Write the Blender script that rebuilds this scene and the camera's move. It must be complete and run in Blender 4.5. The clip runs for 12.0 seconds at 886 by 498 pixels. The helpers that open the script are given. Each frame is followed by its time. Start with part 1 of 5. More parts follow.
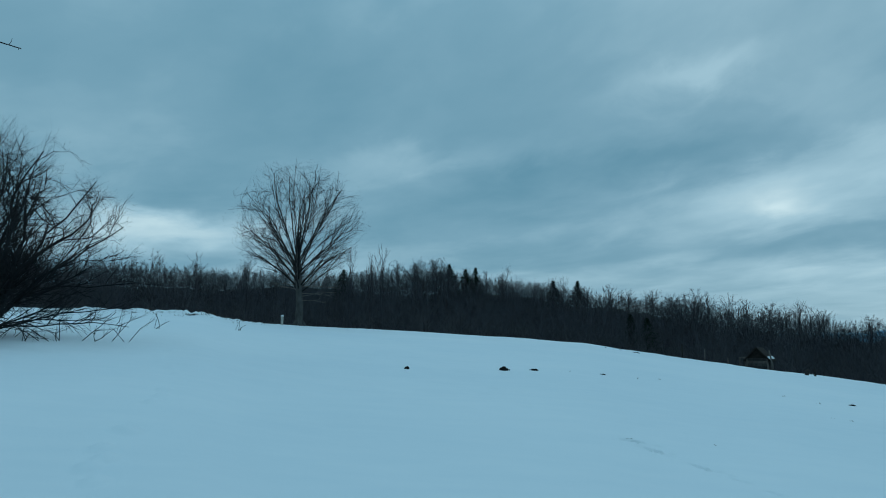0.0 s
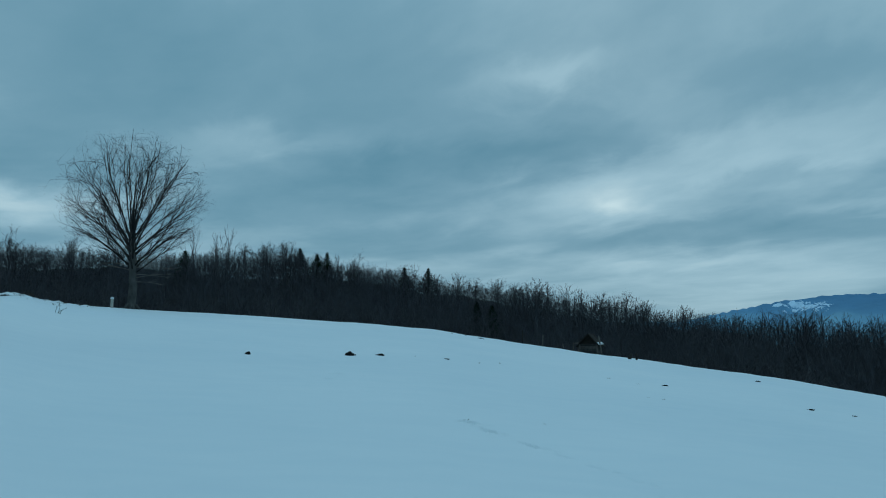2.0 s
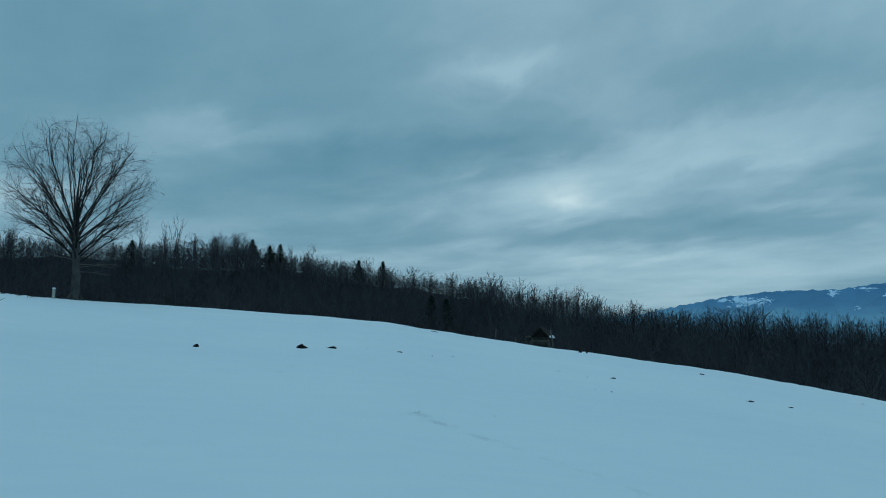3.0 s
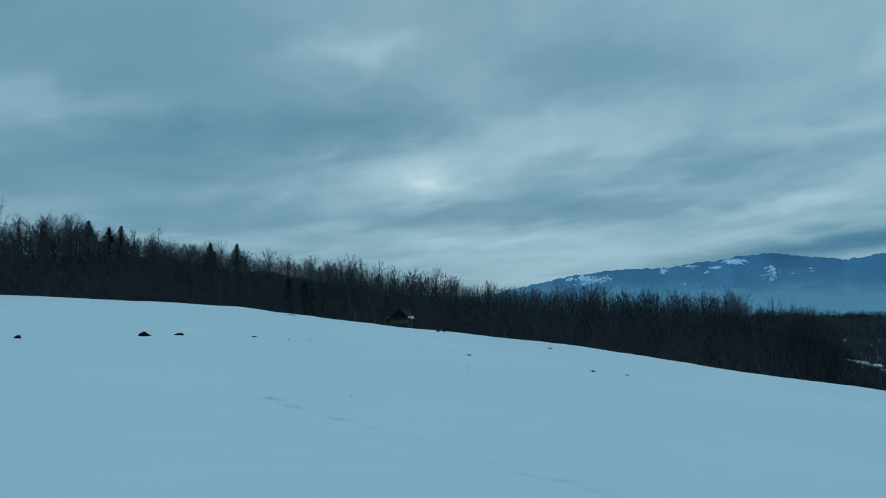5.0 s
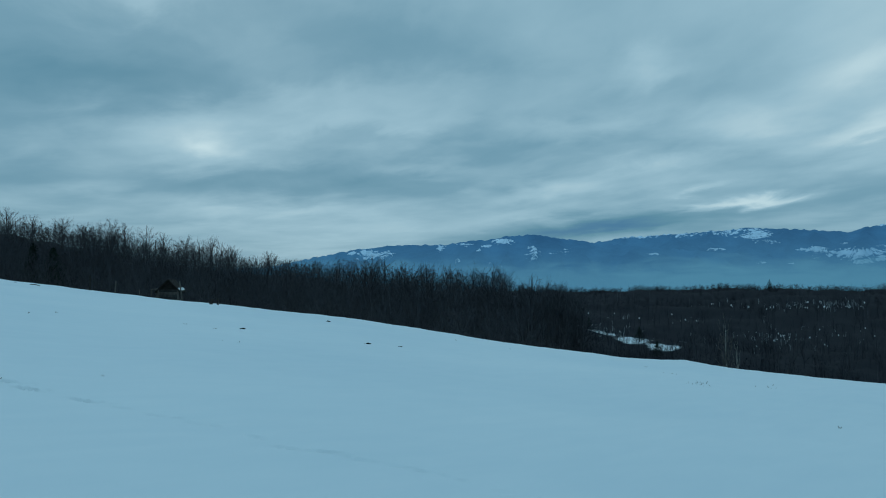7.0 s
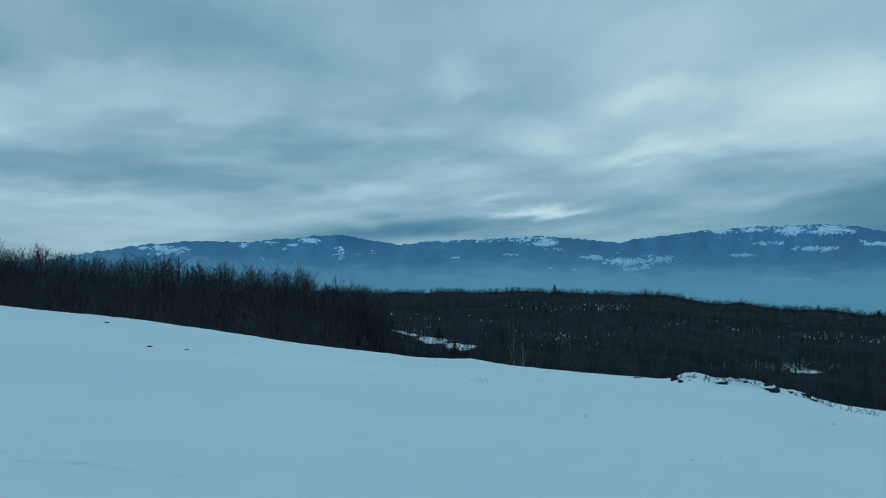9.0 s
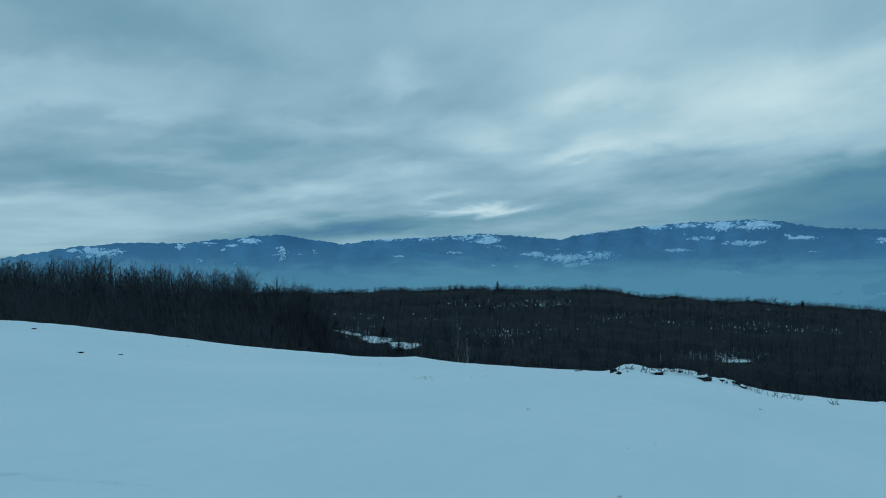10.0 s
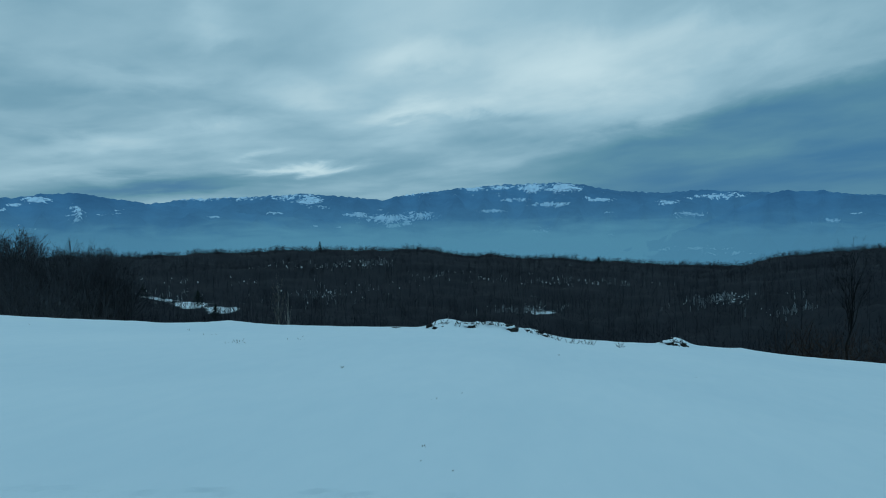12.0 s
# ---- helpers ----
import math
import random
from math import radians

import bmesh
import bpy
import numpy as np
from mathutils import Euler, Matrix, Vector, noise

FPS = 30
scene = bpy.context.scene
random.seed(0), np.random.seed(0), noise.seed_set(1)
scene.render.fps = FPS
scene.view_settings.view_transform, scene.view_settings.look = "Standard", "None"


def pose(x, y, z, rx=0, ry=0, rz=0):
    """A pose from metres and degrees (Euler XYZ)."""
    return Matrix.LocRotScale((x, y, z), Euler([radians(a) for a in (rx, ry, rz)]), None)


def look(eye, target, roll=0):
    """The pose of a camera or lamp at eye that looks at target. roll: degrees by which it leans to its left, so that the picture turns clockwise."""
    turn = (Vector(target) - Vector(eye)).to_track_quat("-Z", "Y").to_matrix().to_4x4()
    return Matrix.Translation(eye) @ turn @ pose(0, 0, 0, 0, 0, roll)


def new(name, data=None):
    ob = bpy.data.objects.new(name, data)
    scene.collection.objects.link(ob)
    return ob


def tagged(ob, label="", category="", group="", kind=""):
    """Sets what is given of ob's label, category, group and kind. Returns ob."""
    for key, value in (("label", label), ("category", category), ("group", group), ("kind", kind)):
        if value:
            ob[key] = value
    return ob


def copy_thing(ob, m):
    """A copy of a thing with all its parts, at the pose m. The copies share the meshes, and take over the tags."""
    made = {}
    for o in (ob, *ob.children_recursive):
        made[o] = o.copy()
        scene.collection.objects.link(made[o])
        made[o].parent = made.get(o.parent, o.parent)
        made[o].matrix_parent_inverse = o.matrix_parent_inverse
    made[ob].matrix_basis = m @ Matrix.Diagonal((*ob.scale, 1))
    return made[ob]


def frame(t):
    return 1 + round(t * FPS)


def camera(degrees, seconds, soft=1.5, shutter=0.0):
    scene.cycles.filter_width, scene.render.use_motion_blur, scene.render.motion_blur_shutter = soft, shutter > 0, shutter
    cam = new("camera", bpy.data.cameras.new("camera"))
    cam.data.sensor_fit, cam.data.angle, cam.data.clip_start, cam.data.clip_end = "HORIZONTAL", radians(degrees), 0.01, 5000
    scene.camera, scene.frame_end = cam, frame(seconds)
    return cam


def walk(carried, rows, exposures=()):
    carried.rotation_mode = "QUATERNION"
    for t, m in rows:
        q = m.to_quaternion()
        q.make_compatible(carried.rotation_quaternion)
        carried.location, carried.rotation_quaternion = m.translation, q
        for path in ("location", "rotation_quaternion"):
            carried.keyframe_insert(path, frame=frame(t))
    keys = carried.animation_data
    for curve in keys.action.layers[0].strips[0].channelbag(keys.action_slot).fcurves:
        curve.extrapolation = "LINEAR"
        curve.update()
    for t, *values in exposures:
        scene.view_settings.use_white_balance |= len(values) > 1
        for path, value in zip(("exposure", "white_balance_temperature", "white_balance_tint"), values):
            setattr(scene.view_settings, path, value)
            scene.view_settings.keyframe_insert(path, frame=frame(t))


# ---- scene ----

cam = camera(67.3, 12.0, soft=1.0)
PATH = [
    (0, -0.001, 0.000, 0.050, 1.06, 8.31, 0.07),
    (0.5, 0.030, 0.018, 0.054, -1.48, 8.09, 0.10),
    (1, 0.071, 0.063, 0.050, -5.06, 8.02, -0.04),
    (1.5, 0.099, 0.077, 0.031, -9.01, 7.57, 0.30),
    (2, 0.121, 0.111, 0.015, -11.62, 7.18, 0.26),
    (2.5, 0.133, 0.084, 0.026, -13.08, 6.48, 1.04),
    (3, 0.154, 0.081, 0.012, -15.49, 6.63, 0.51),
    (3.2, 0.147, 0.050, 0.011, -17.54, 6.67, 0.69),
    (4.8, 0.238, 0.158, -0.042, -26.73, 5.93, -0.86),
    (5, 0.252, 0.162, -0.031, -27.56, 5.06, -0.94),
    (5.5, 0.273, 0.138, -0.017, -32.38, 4.08, -1.05),
    (6, 0.324, 0.131, -0.048, -37.59, 2.82, -0.16),
    (6.5, 0.330, 0.157, -0.039, -41.13, 3.39, 0.34),
    (7, 0.327, 0.109, -0.027, -46.07, 2.61, -0.02),
    (7.5, 0.366, 0.065, -0.012, -49.77, 3.03, -0.14),
    (7.7, 0.367, 0.032, -0.019, -52.11, 2.88, -0.02),
    (9.3, 0.258, -0.364, 0.027, -63.34, 3.15, 1.19),
    (9.5, 0.243, -0.361, 0.025, -63.61, 3.47, 1.25),
    (10, 0.247, -0.372, 0.008, -67.44, 2.71, 0.05),
    (10.5, 0.217, -0.410, 0.013, -72.38, 1.31, 0.04),
    (11, 0.368, -0.439, -0.014, -75.99, 0.33, -0.61),
    (11.5, 0.437, -0.492, -0.036, -79.66, -0.29, -0.79),
    (12, 0.511, -0.496, -0.060, -82.57, -0.75, -0.54),
]
walk(cam, [(t, pose(x, y, 1.6 + z, 90 + pitch, 0, yaw) @ pose(0, 0, 0, 0, 0, roll)) for t, x, y, z, yaw, pitch, roll in PATH], [(0, 0.05), (0.5, 0.0), (2, -0.07), (5.5, -0.07), (7.5, -0.05), (9.5, 0.0), (12, 0.0)])

# ---- light: a heavy winter overcast, blue and dim, a little thinner to the north-east
SUN_AZ, SUN_EL = 27.0, 30.0


class Nodes:
    """Short hand for a node tree."""

    def __init__(self, tree):
        self.tree = tree
        tree.nodes.clear()

    def add(self, kind, **inputs):
        n = self.tree.nodes.new(kind)
        for key, v in inputs.items():
            self.put(n.inputs[key.replace("_", " ")], v)
        return n

    def put(self, socket, v):
        if isinstance(v, bpy.types.NodeSocket):
            self.tree.links.new(v, socket)
        else:
            socket.default_value = v

    def math(self, op, a, b=0.0, c=0.0):
        n = self.tree.nodes.new("ShaderNodeMath")
        n.operation = op
        for s, v in zip(n.inputs, (a, b, c)):
            self.put(s, v)
        return n.outputs[0]

    def ramp(self, fac, *stops):
        n = self.tree.nodes.new("ShaderNodeValToRGB")
        el = n.color_ramp.elements
        for k, (p, col) in enumerate(stops):
            e = el[k] if k < 2 else el.new(p)
            e.position, e.color = p, (*col, 1) if len(col) == 3 else col
        self.put(n.inputs[0], fac)
        return n.outputs[0]

    def mix(self, fac, a, b, blend="MIX"):
        n = self.tree.nodes.new("ShaderNodeMix")
        n.data_type, n.blend_type = "RGBA", blend
        for s, v in ((n.inputs[0], fac), (n.inputs[6], a), (n.inputs[7], b)):
            self.put(s, (*v, 1) if isinstance(v, tuple) and len(v) == 3 else v)
        return n.outputs[2]

    def noise(self, vec, scale, detail=5.0, rough=0.5, distort=0.0):
        n = self.tree.nodes.new("ShaderNodeTexNoise")
        for key, v in (("Vector", vec), ("Scale", scale), ("Detail", detail), ("Roughness", rough), ("Distortion", distort)):
            self.put(n.inputs[key], v)
        return n.outputs[0]

    def map(self, v, a, b, c, d, smooth=True):
        n = self.tree.nodes.new("ShaderNodeMapRange")
        n.interpolation_type = "SMOOTHSTEP" if smooth else "LINEAR"
        for s, w in zip(n.inputs, (v, a, b, c, d)):
            self.put(s, w)
        return n.outputs[0]

    def coords(self, vec, rot, scale, loc=(0, 0, 0)):
        n = self.tree.nodes.new("ShaderNodeMapping")
        self.put(n.inputs["Vector"], vec)
        n.inputs["Rotation"].default_value, n.inputs["Scale"].default_value, n.inputs["Location"].default_value = rot, scale, loc
        return n.outputs[0]


def make_world():
    world = bpy.data.worlds.new("overcast_sky")
    scene.world = world
    world.use_nodes = True
    n = Nodes(world.node_tree)
    gen = n.add("ShaderNodeTexCoord").outputs["Generated"]
    sep = n.add("ShaderNodeSeparateXYZ", Vector=gen).outputs
    az = n.math("MULTIPLY", n.math("ARCTAN2", sep[0], sep[1]), 57.2958)
    el = n.math("MULTIPLY", n.math("ARCSINE", sep[2]), 57.2958)
    # the cloud layer is flat, so its rolls crowd together towards the horizon; they climb slowly eastwards
    high = n.math("LOGARITHM", n.math("ADD", n.math("MAXIMUM", el, -3.0), 4.0), 2.71828)
    sheet = n.add("ShaderNodeCombineXYZ", X=n.math("MULTIPLY", az, 0.05), Y=n.math("MULTIPLY_ADD", high, 4.2, n.math("MULTIPLY", az, -CLOUD_CLIMB)), Z=0.0).outputs[0]

    def layer(sx, sy, at, detail, rough, distort):
        return n.noise(n.coords(sheet, (0, 0, 0), (sx, sy, 1), at), 1.0, detail, rough, distort)

    broad = layer(0.9, 0.55, (1.3, 0.4, 0), 2.0, 0.45, 0.3)
    bands = layer(1.7, 1.0, (3.1, 1.7, 0), 4.0, 0.50, 0.3)
    wisps = layer(4.2, 2.5, (7.7, 2.2, 0), 4.0, 0.52, 0.4)
    # masses and streaks have torn edges: their coordinates drift with the wind
    drift_a, drift_e = layer(2.4, 1.1, (11.0, 5.0, 0), 4.0, 0.5, 0.4), layer(2.6, 1.2, (2.0, 15.0, 0), 5.0, 0.55, 0.4)
    air = n.math("MULTIPLY", n.math("ADD", el, 4.0), 0.30)
    wind_a = n.math("MULTIPLY_ADD", n.math("SUBTRACT", drift_a, 0.5), 7.0, az)
    wind_e = n.math("MULTIPLY_ADD", n.math("SUBTRACT", drift_e, 0.5), air, el)
    place = n.add("ShaderNodeCombineXYZ", X=wind_a, Y=n.math("MULTIPLY_ADD", wind_a, -CLOUD_LEAN, wind_e), Z=0.0).outputs[0]

    def vector(op, a, b, c=(0, 0, 0)):
        v = n.tree.nodes.new("ShaderNodeVectorMath")
        v.operation = op
        for socket, value in zip(v.inputs, (a, b, c)):
            n.put(socket, value)
        return v.outputs["Value"] if op == "DOT_PRODUCT" else v.outputs[0]

    calm = n.map(el, 8.0, 20.0, 1.0, 0.40)
    bands = n.map(bands, 0.30, 0.70, 0.1, 0.9)
    level = n.math("MULTIPLY_ADD", n.math("SUBTRACT", broad, 0.5), CLOUD_BROAD, CLOUD_LEVEL)
    level = n.math("MULTIPLY_ADD", n.math("MULTIPLY", n.math("SUBTRACT", bands, 0.5), calm), CLOUD_BANDS, level)
    level = n.math("MULTIPLY_ADD", n.math("MULTIPLY", n.math("SUBTRACT", wisps, 0.5), calm), CLOUD_WISPS, level)
    for amount, a, wa, e, we in DARK_CLOUDS + NORTH_CLOUDS + MIDDLE_CLOUDS + EAST_CLOUDS:
        off = vector("MULTIPLY_ADD", place, (1 / wa, 1 / we, 0), (-a / wa, -(e - CLOUD_LEAN * a) / we, 0))
        level = n.math("MULTIPLY_ADD", n.math("POWER", 0.3679, vector("DOT_PRODUCT", off, off)), amount, level)
    # the long dark bank that comes in from the east above the ranges
    edge = n.math("SUBTRACT", n.math("MULTIPLY_ADD", n.math("SUBTRACT", wind_a, 93.0), 0.17, 8.3), wind_e)
    inside = n.map(edge, -0.7, 1.9, 0.0, 1.0)
    bank = n.math("MULTIPLY", inside, n.math("MULTIPLY", n.map(wind_a, 82.0, 103.0, 0.0, 1.0), n.map(az, 150.0, 178.0, 1.0, 0.0)))
    level = n.math("SUBTRACT", level, n.math("MULTIPLY", bank, 0.40))
    colour = n.ramp(level, *CLOUD_RAMP)
    rise = n.map(el, 22.0, 75.0, 1.0, ZENITH)
    colour = n.mix(1.0, colour, n.add("ShaderNodeCombineXYZ", X=rise, Y=rise, Z=rise).outputs[0], "MULTIPLY")
    sky = n.add("ShaderNodeTexSky")
    sky.sky_type, sky.sun_disc = "NISHITA", False
    sky.sun_elevation, sky.sun_rotation, sky.altitude = radians(SUN_EL), radians(SUN_AZ), 600
    clear = n.add("ShaderNodeBackground", Color=sky.outputs[0], Strength=0.06)
    cloud = n.add("ShaderNodeBackground", Color=colour, Strength=1.0)
    cover = n.add("ShaderNodeMixShader", Fac=0.96)
    n.put(cover.inputs[1], clear.outputs[0])
    n.put(cover.inputs[2], cloud.outputs[0])
    n.add("ShaderNodeOutputWorld", Surface=cover.outputs[0])


# cloud cover: how the rolls climb, contrast at three sizes, brighter and darker masses (amount, bearing, half width, height, half depth)
CLOUD_CLIMB, CLOUD_LEAN, CLOUD_LEVEL, CLOUD_BROAD, CLOUD_BANDS, CLOUD_WISPS, ZENITH = 0.028, 0.09, 0.54, 0.24, 0.19, 0.17, 1.65
DARK_CLOUDS = [
    (-0.15, -14.0, 13.0, 22.0, 7.0),     (-0.08, -25.9, 9.1, 12.2, 2.0), (-0.13, 3.0, 8.0, 12.0, 3.0), (-0.14, 19.0, 12.0, 15.5, 2.0), (-0.07, 15.6, 14.0, 16.0, 4.0), (-0.10, 40.9, 7.0, 20.3, 2.4),
    (-0.34, 58.1, 9.0, 4.3, 0.7), (-0.16, 60.0, 7.0, 4.4, 0.6), (-0.10, 27.3, 10.0, 7.6, 0.9), (-0.10, 49.6, 4.8, 17.8, 3.2), (-0.09, 42.8, 9.1, 12.4, 0.8), (-0.14, 88.0, 3.5, 10.5, 0.6), (-0.08, 36.8, 10.2, 9.0, 1.0), (-0.08, 112.0, 10.0, 5.0, 1.2), (-0.06, 52.0, 8.0, 6.6, 0.8),
]
NORTH_CLOUDS = [
    (0.36, -24.1, 8.0, 9.0, 1.4), (0.12, 0.0, 10.0, 16.0, 1.3), (0.14, 21.1, 6.0, 21.4, 1.4), (0.22, 26.0, 2.8, 10.6, 0.7), (0.15, 25.5, 9.0, 11.0, 3.4), (0.10, 35.4, 10.2, 15.0, 1.5), (0.14, 43.2, 4.6, 9.8, 0.6),
    (0.10, 18.2, 3.5, 7.2, 0.6), (0.07, 46.8, 6.0, 15.3, 2.8), (0.12, 32.8, 6.4, 5.6, 0.6), (0.12, 28.3, 6.4, 5.8, 0.7), (0.14, 36.0, 9.0, 2.8, 1.1),
]
MIDDLE_CLOUDS = [
    (0.13, 64.1, 3.2, 16.5, 1.4), (0.15, 57.0, 9.0, 7.7, 0.7), (0.12, 64.1, 5.0, 9.4, 0.6), (0.42, 70.9, 4.4, 6.2, 0.42), (0.14, 67.1, 2.4, 7.3, 0.3), (0.08, 36.1, 12.0, 13.0, 1.3), (0.10, 39.9, 16.0, 5.6, 1.3),
    (0.10, 59.3, 9.0, 13.0, 0.9), (0.11, 70.1, 5.0, 12.0, 1.0), (0.08, 62.0, 20.0, 21.0, 7.0), (0.12, 70.0, 12.0, 8.4, 1.8), (0.08, 56.0, 6.0, 5.6, 0.5),
]
EAST_CLOUDS = [
    (0.12, 81.0, 5.4, 11.1, 0.7), (0.14, 81.0, 5.0, 15.3, 1.2), (0.16, 84.0, 16.0, 18.0, 6.0), (0.26, 94.0, 14.0, 13.5, 3.6), (0.10, 79.6, 4.0, 10.5, 0.4), (0.14, 110.0, 10.0, 16.0, 2.2), (0.12, 108.3, 11.0, 7.1, 0.8), (0.10, 88.0, 20.0, 26.0, 8.0), (0.10, 84.0, 9.0, 6.6, 1.0),
]
CLOUD_RAMP = [(0.0, (0.050, 0.180, 0.330)), (0.30, (0.106, 0.270, 0.372)), (0.50, (0.171, 0.348, 0.455)), (0.72, (0.318, 0.520, 0.625)), (1.0, (0.56, 0.75, 0.81))]
make_world()
sun = new("sun", bpy.data.lights.new("sun", "SUN"))
sun.data.energy, sun.data.angle, sun.data.color = 0.10, radians(60), (0.75, 0.9, 1.0)
sun.matrix_world = look((0, 0, 50), (-math.sin(radians(SUN_AZ)) * 50, -math.cos(radians(SUN_AZ)) * 50, 50 - 50 * math.tan(radians(SUN_EL))))


# ---- materials
def material(name):
    m = bpy.data.materials.new(name)
    m.use_nodes = True
    return m, Nodes(m.node_tree)


def finish(n, colour, rough, bump=None, strength=0.3, size=0.02, gloss=0.06, **more):
    b = n.add("ShaderNodeBsdfPrincipled", Base_Color=colour, Roughness=rough, **more)
    n.put(b.inputs["Specular IOR Level"], gloss)
    if bump is not None:
        bn = n.add("ShaderNodeBump", Strength=strength, Distance=size, Height=bump)
        n.put(b.inputs["Normal"], bn.outputs[0])
    n.add("ShaderNodeOutputMaterial", Surface=b.outputs[0])


def plain(name, dark, light, scale, rough=0.85, strength=0.4, size=0.01, stretch=(1, 1, 1)):
    """A matt natural surface that varies between two colours at two scales."""
    m, n = material(name)
    at = n.coords(n.add("ShaderNodeTexCoord").outputs["Object"], (0, 0, 0), stretch)
    fine, wide = n.noise(at, scale, 6, 0.6), n.noise(at, scale * 0.13, 3, 0.5)
    own = n.add("ShaderNodeObjectInfo").outputs["Random"]
    f = n.math("ADD", n.math("MULTIPLY", fine, 0.6), n.math("ADD", n.math("MULTIPLY", wide, 0.3), n.math("MULTIPLY", own, 0.12)))
    finish(n, n.ramp(f, (0.3, dark), (0.72, light)), rough, fine, strength, size)
    return m


def ground_material():
    m, n = material("snow_and_forest_floor")
    at = n.add("ShaderNodeTexCoord").outputs["Object"]
    dark_floor = n.add("ShaderNodeAttribute")
    dark_floor.attribute_name = "dark_floor"
    breakup = n.noise(at, 0.35, 6, 0.65)
    fleck = n.noise(at, 2.2, 4, 0.6)
    edge = n.math("ADD", dark_floor.outputs["Fac"], n.math("MULTIPLY", n.math("SUBTRACT", breakup, 0.5), 0.9))
    edge = n.math("ADD", edge, n.math("MULTIPLY", n.math("SUBTRACT", fleck, 0.5), 0.45))
    bare = n.math("MULTIPLY", n.map(edge, 0.42, 0.60, 0.0, 1.0), n.map(dark_floor.outputs["Fac"], 0.02, 0.2, 0.0, 1.0))
    wide, grain = n.noise(at, 0.12, 4, 0.5), n.noise(at, 38.0, 4, 0.6)
    crust = n.noise(n.coords(at, (0, 0, 0.7), (0.5, 1.6, 1)), 1.7, 5, 0.55)
    snow = n.ramp(n.math("ADD", n.math("MULTIPLY", wide, 0.7), n.math("MULTIPLY", crust, 0.3)), (0.3, (0.73, 0.79, 0.83)), (0.7, (0.83, 0.86, 0.88)))
    # dark tone laid under the woods instead of snow, for their dim mass
    soil = n.ramp(n.noise(at, 5.0, 5, 0.6), (0.3, (0.016, 0.017, 0.021)), (0.7, (0.038, 0.037, 0.042)))
    bump = n.math("ADD", n.math("MULTIPLY", crust, 1.0), n.math("MULTIPLY", grain, 0.10))
    finish(n, n.mix(bare, snow, soil), 0.85, bump, 0.16, 0.03, n.map(bare, 0.0, 1.0, 0.15, 0.02))
    return m


# open slopes under snow: bearing, height, half widths in degrees, amount
WEST_FIELDS = [
    (51.3, 3.27, 0.92, 0.29, 0.78), (50.0, 2.89, 0.44, 0.12, 0.60), (48.1, 3.01, 0.78, 0.12, 0.60), (48.0, 2.77, 0.44, 0.10, 0.55), (53.8, 2.20, 0.73, 0.73, 0.50), (40.2, 2.10, 2.04, 0.49, 0.56),
    (45.9, 2.69, 0.44, 0.34, 0.60), (38.3, 2.23, 0.58, 0.19, 0.50), (47.4, 1.62, 0.29, 0.24, 0.45), (50.5, 1.23, 1.46, 0.39, 0.30), (49.1, 2.53, 0.34, 0.15, 0.50), (56.7, 2.38, 1.46, 0.39, 0.28),
    (63.7, 2.06, 0.68, 0.12, 0.55), (68.4, 2.40, 0.88, 0.12, 0.60), (71.7, 1.30, 0.44, 0.10, 0.55), (73.7, 1.24, 0.34, 0.10, 0.50),
]
MIDDLE_FIELDS = [
    (62.4, 3.64, 2.19, 0.29, 0.58), (65.8, 3.66, 1.95, 0.29, 0.50), (69.5, 3.77, 1.95, 0.34, 0.60), (71.2, 3.51, 1.26, 0.49, 0.74), (72.1, 2.94, 1.46, 0.24, 0.45), (75.2, 2.27, 0.97, 0.19, 0.70),
    (78.0, 1.88, 2.68, 0.49, 0.62), (80.5, 2.15, 1.95, 0.44, 0.58), (78.7, 1.37, 1.65, 0.24, 0.60), (77.1, 2.67, 0.44, 0.10, 0.50), (79.7, 4.01, 0.68, 0.19, 0.62), (81.1, 4.20, 0.68, 0.24, 0.66),
    (91.1, 0.68, 1.26, 0.49, 0.34),
]
EAST_FIELDS = [
    (85.4, 4.41, 1.36, 0.34, 0.58), (87.5, 4.57, 1.26, 0.34, 0.56), (90.3, 4.44, 1.56, 0.49, 0.70), (92.9, 4.32, 1.65, 0.49, 0.64), (88.9, 3.41, 1.26, 0.19, 0.66), (86.7, 2.47, 1.36, 0.16, 0.74),
    (91.8, 2.96, 1.75, 0.29, 0.62), (96.0, 3.27, 1.17, 0.17, 0.60), (94.8, 3.45, 0.44, 0.15, 0.60), (96.7, 2.20, 0.44, 0.10, 0.50), (105.0, 3.32, 2.34, 0.24, 0.66), (101.2, 2.94, 1.36, 0.24, 0.50),
    (103.1, 1.89, 1.46, 0.39, 0.42), (112.8, 1.22, 1.95, 0.24, 0.36), (114.6, 1.68, 0.49, 0.10, 0.55), (102.7, -0.84, 4.38, 0.29, 0.36), (106.2, -1.22, 3.41, 0.24, 0.34), (96.7, 0.37, 0.58, 0.15, 0.40),
]


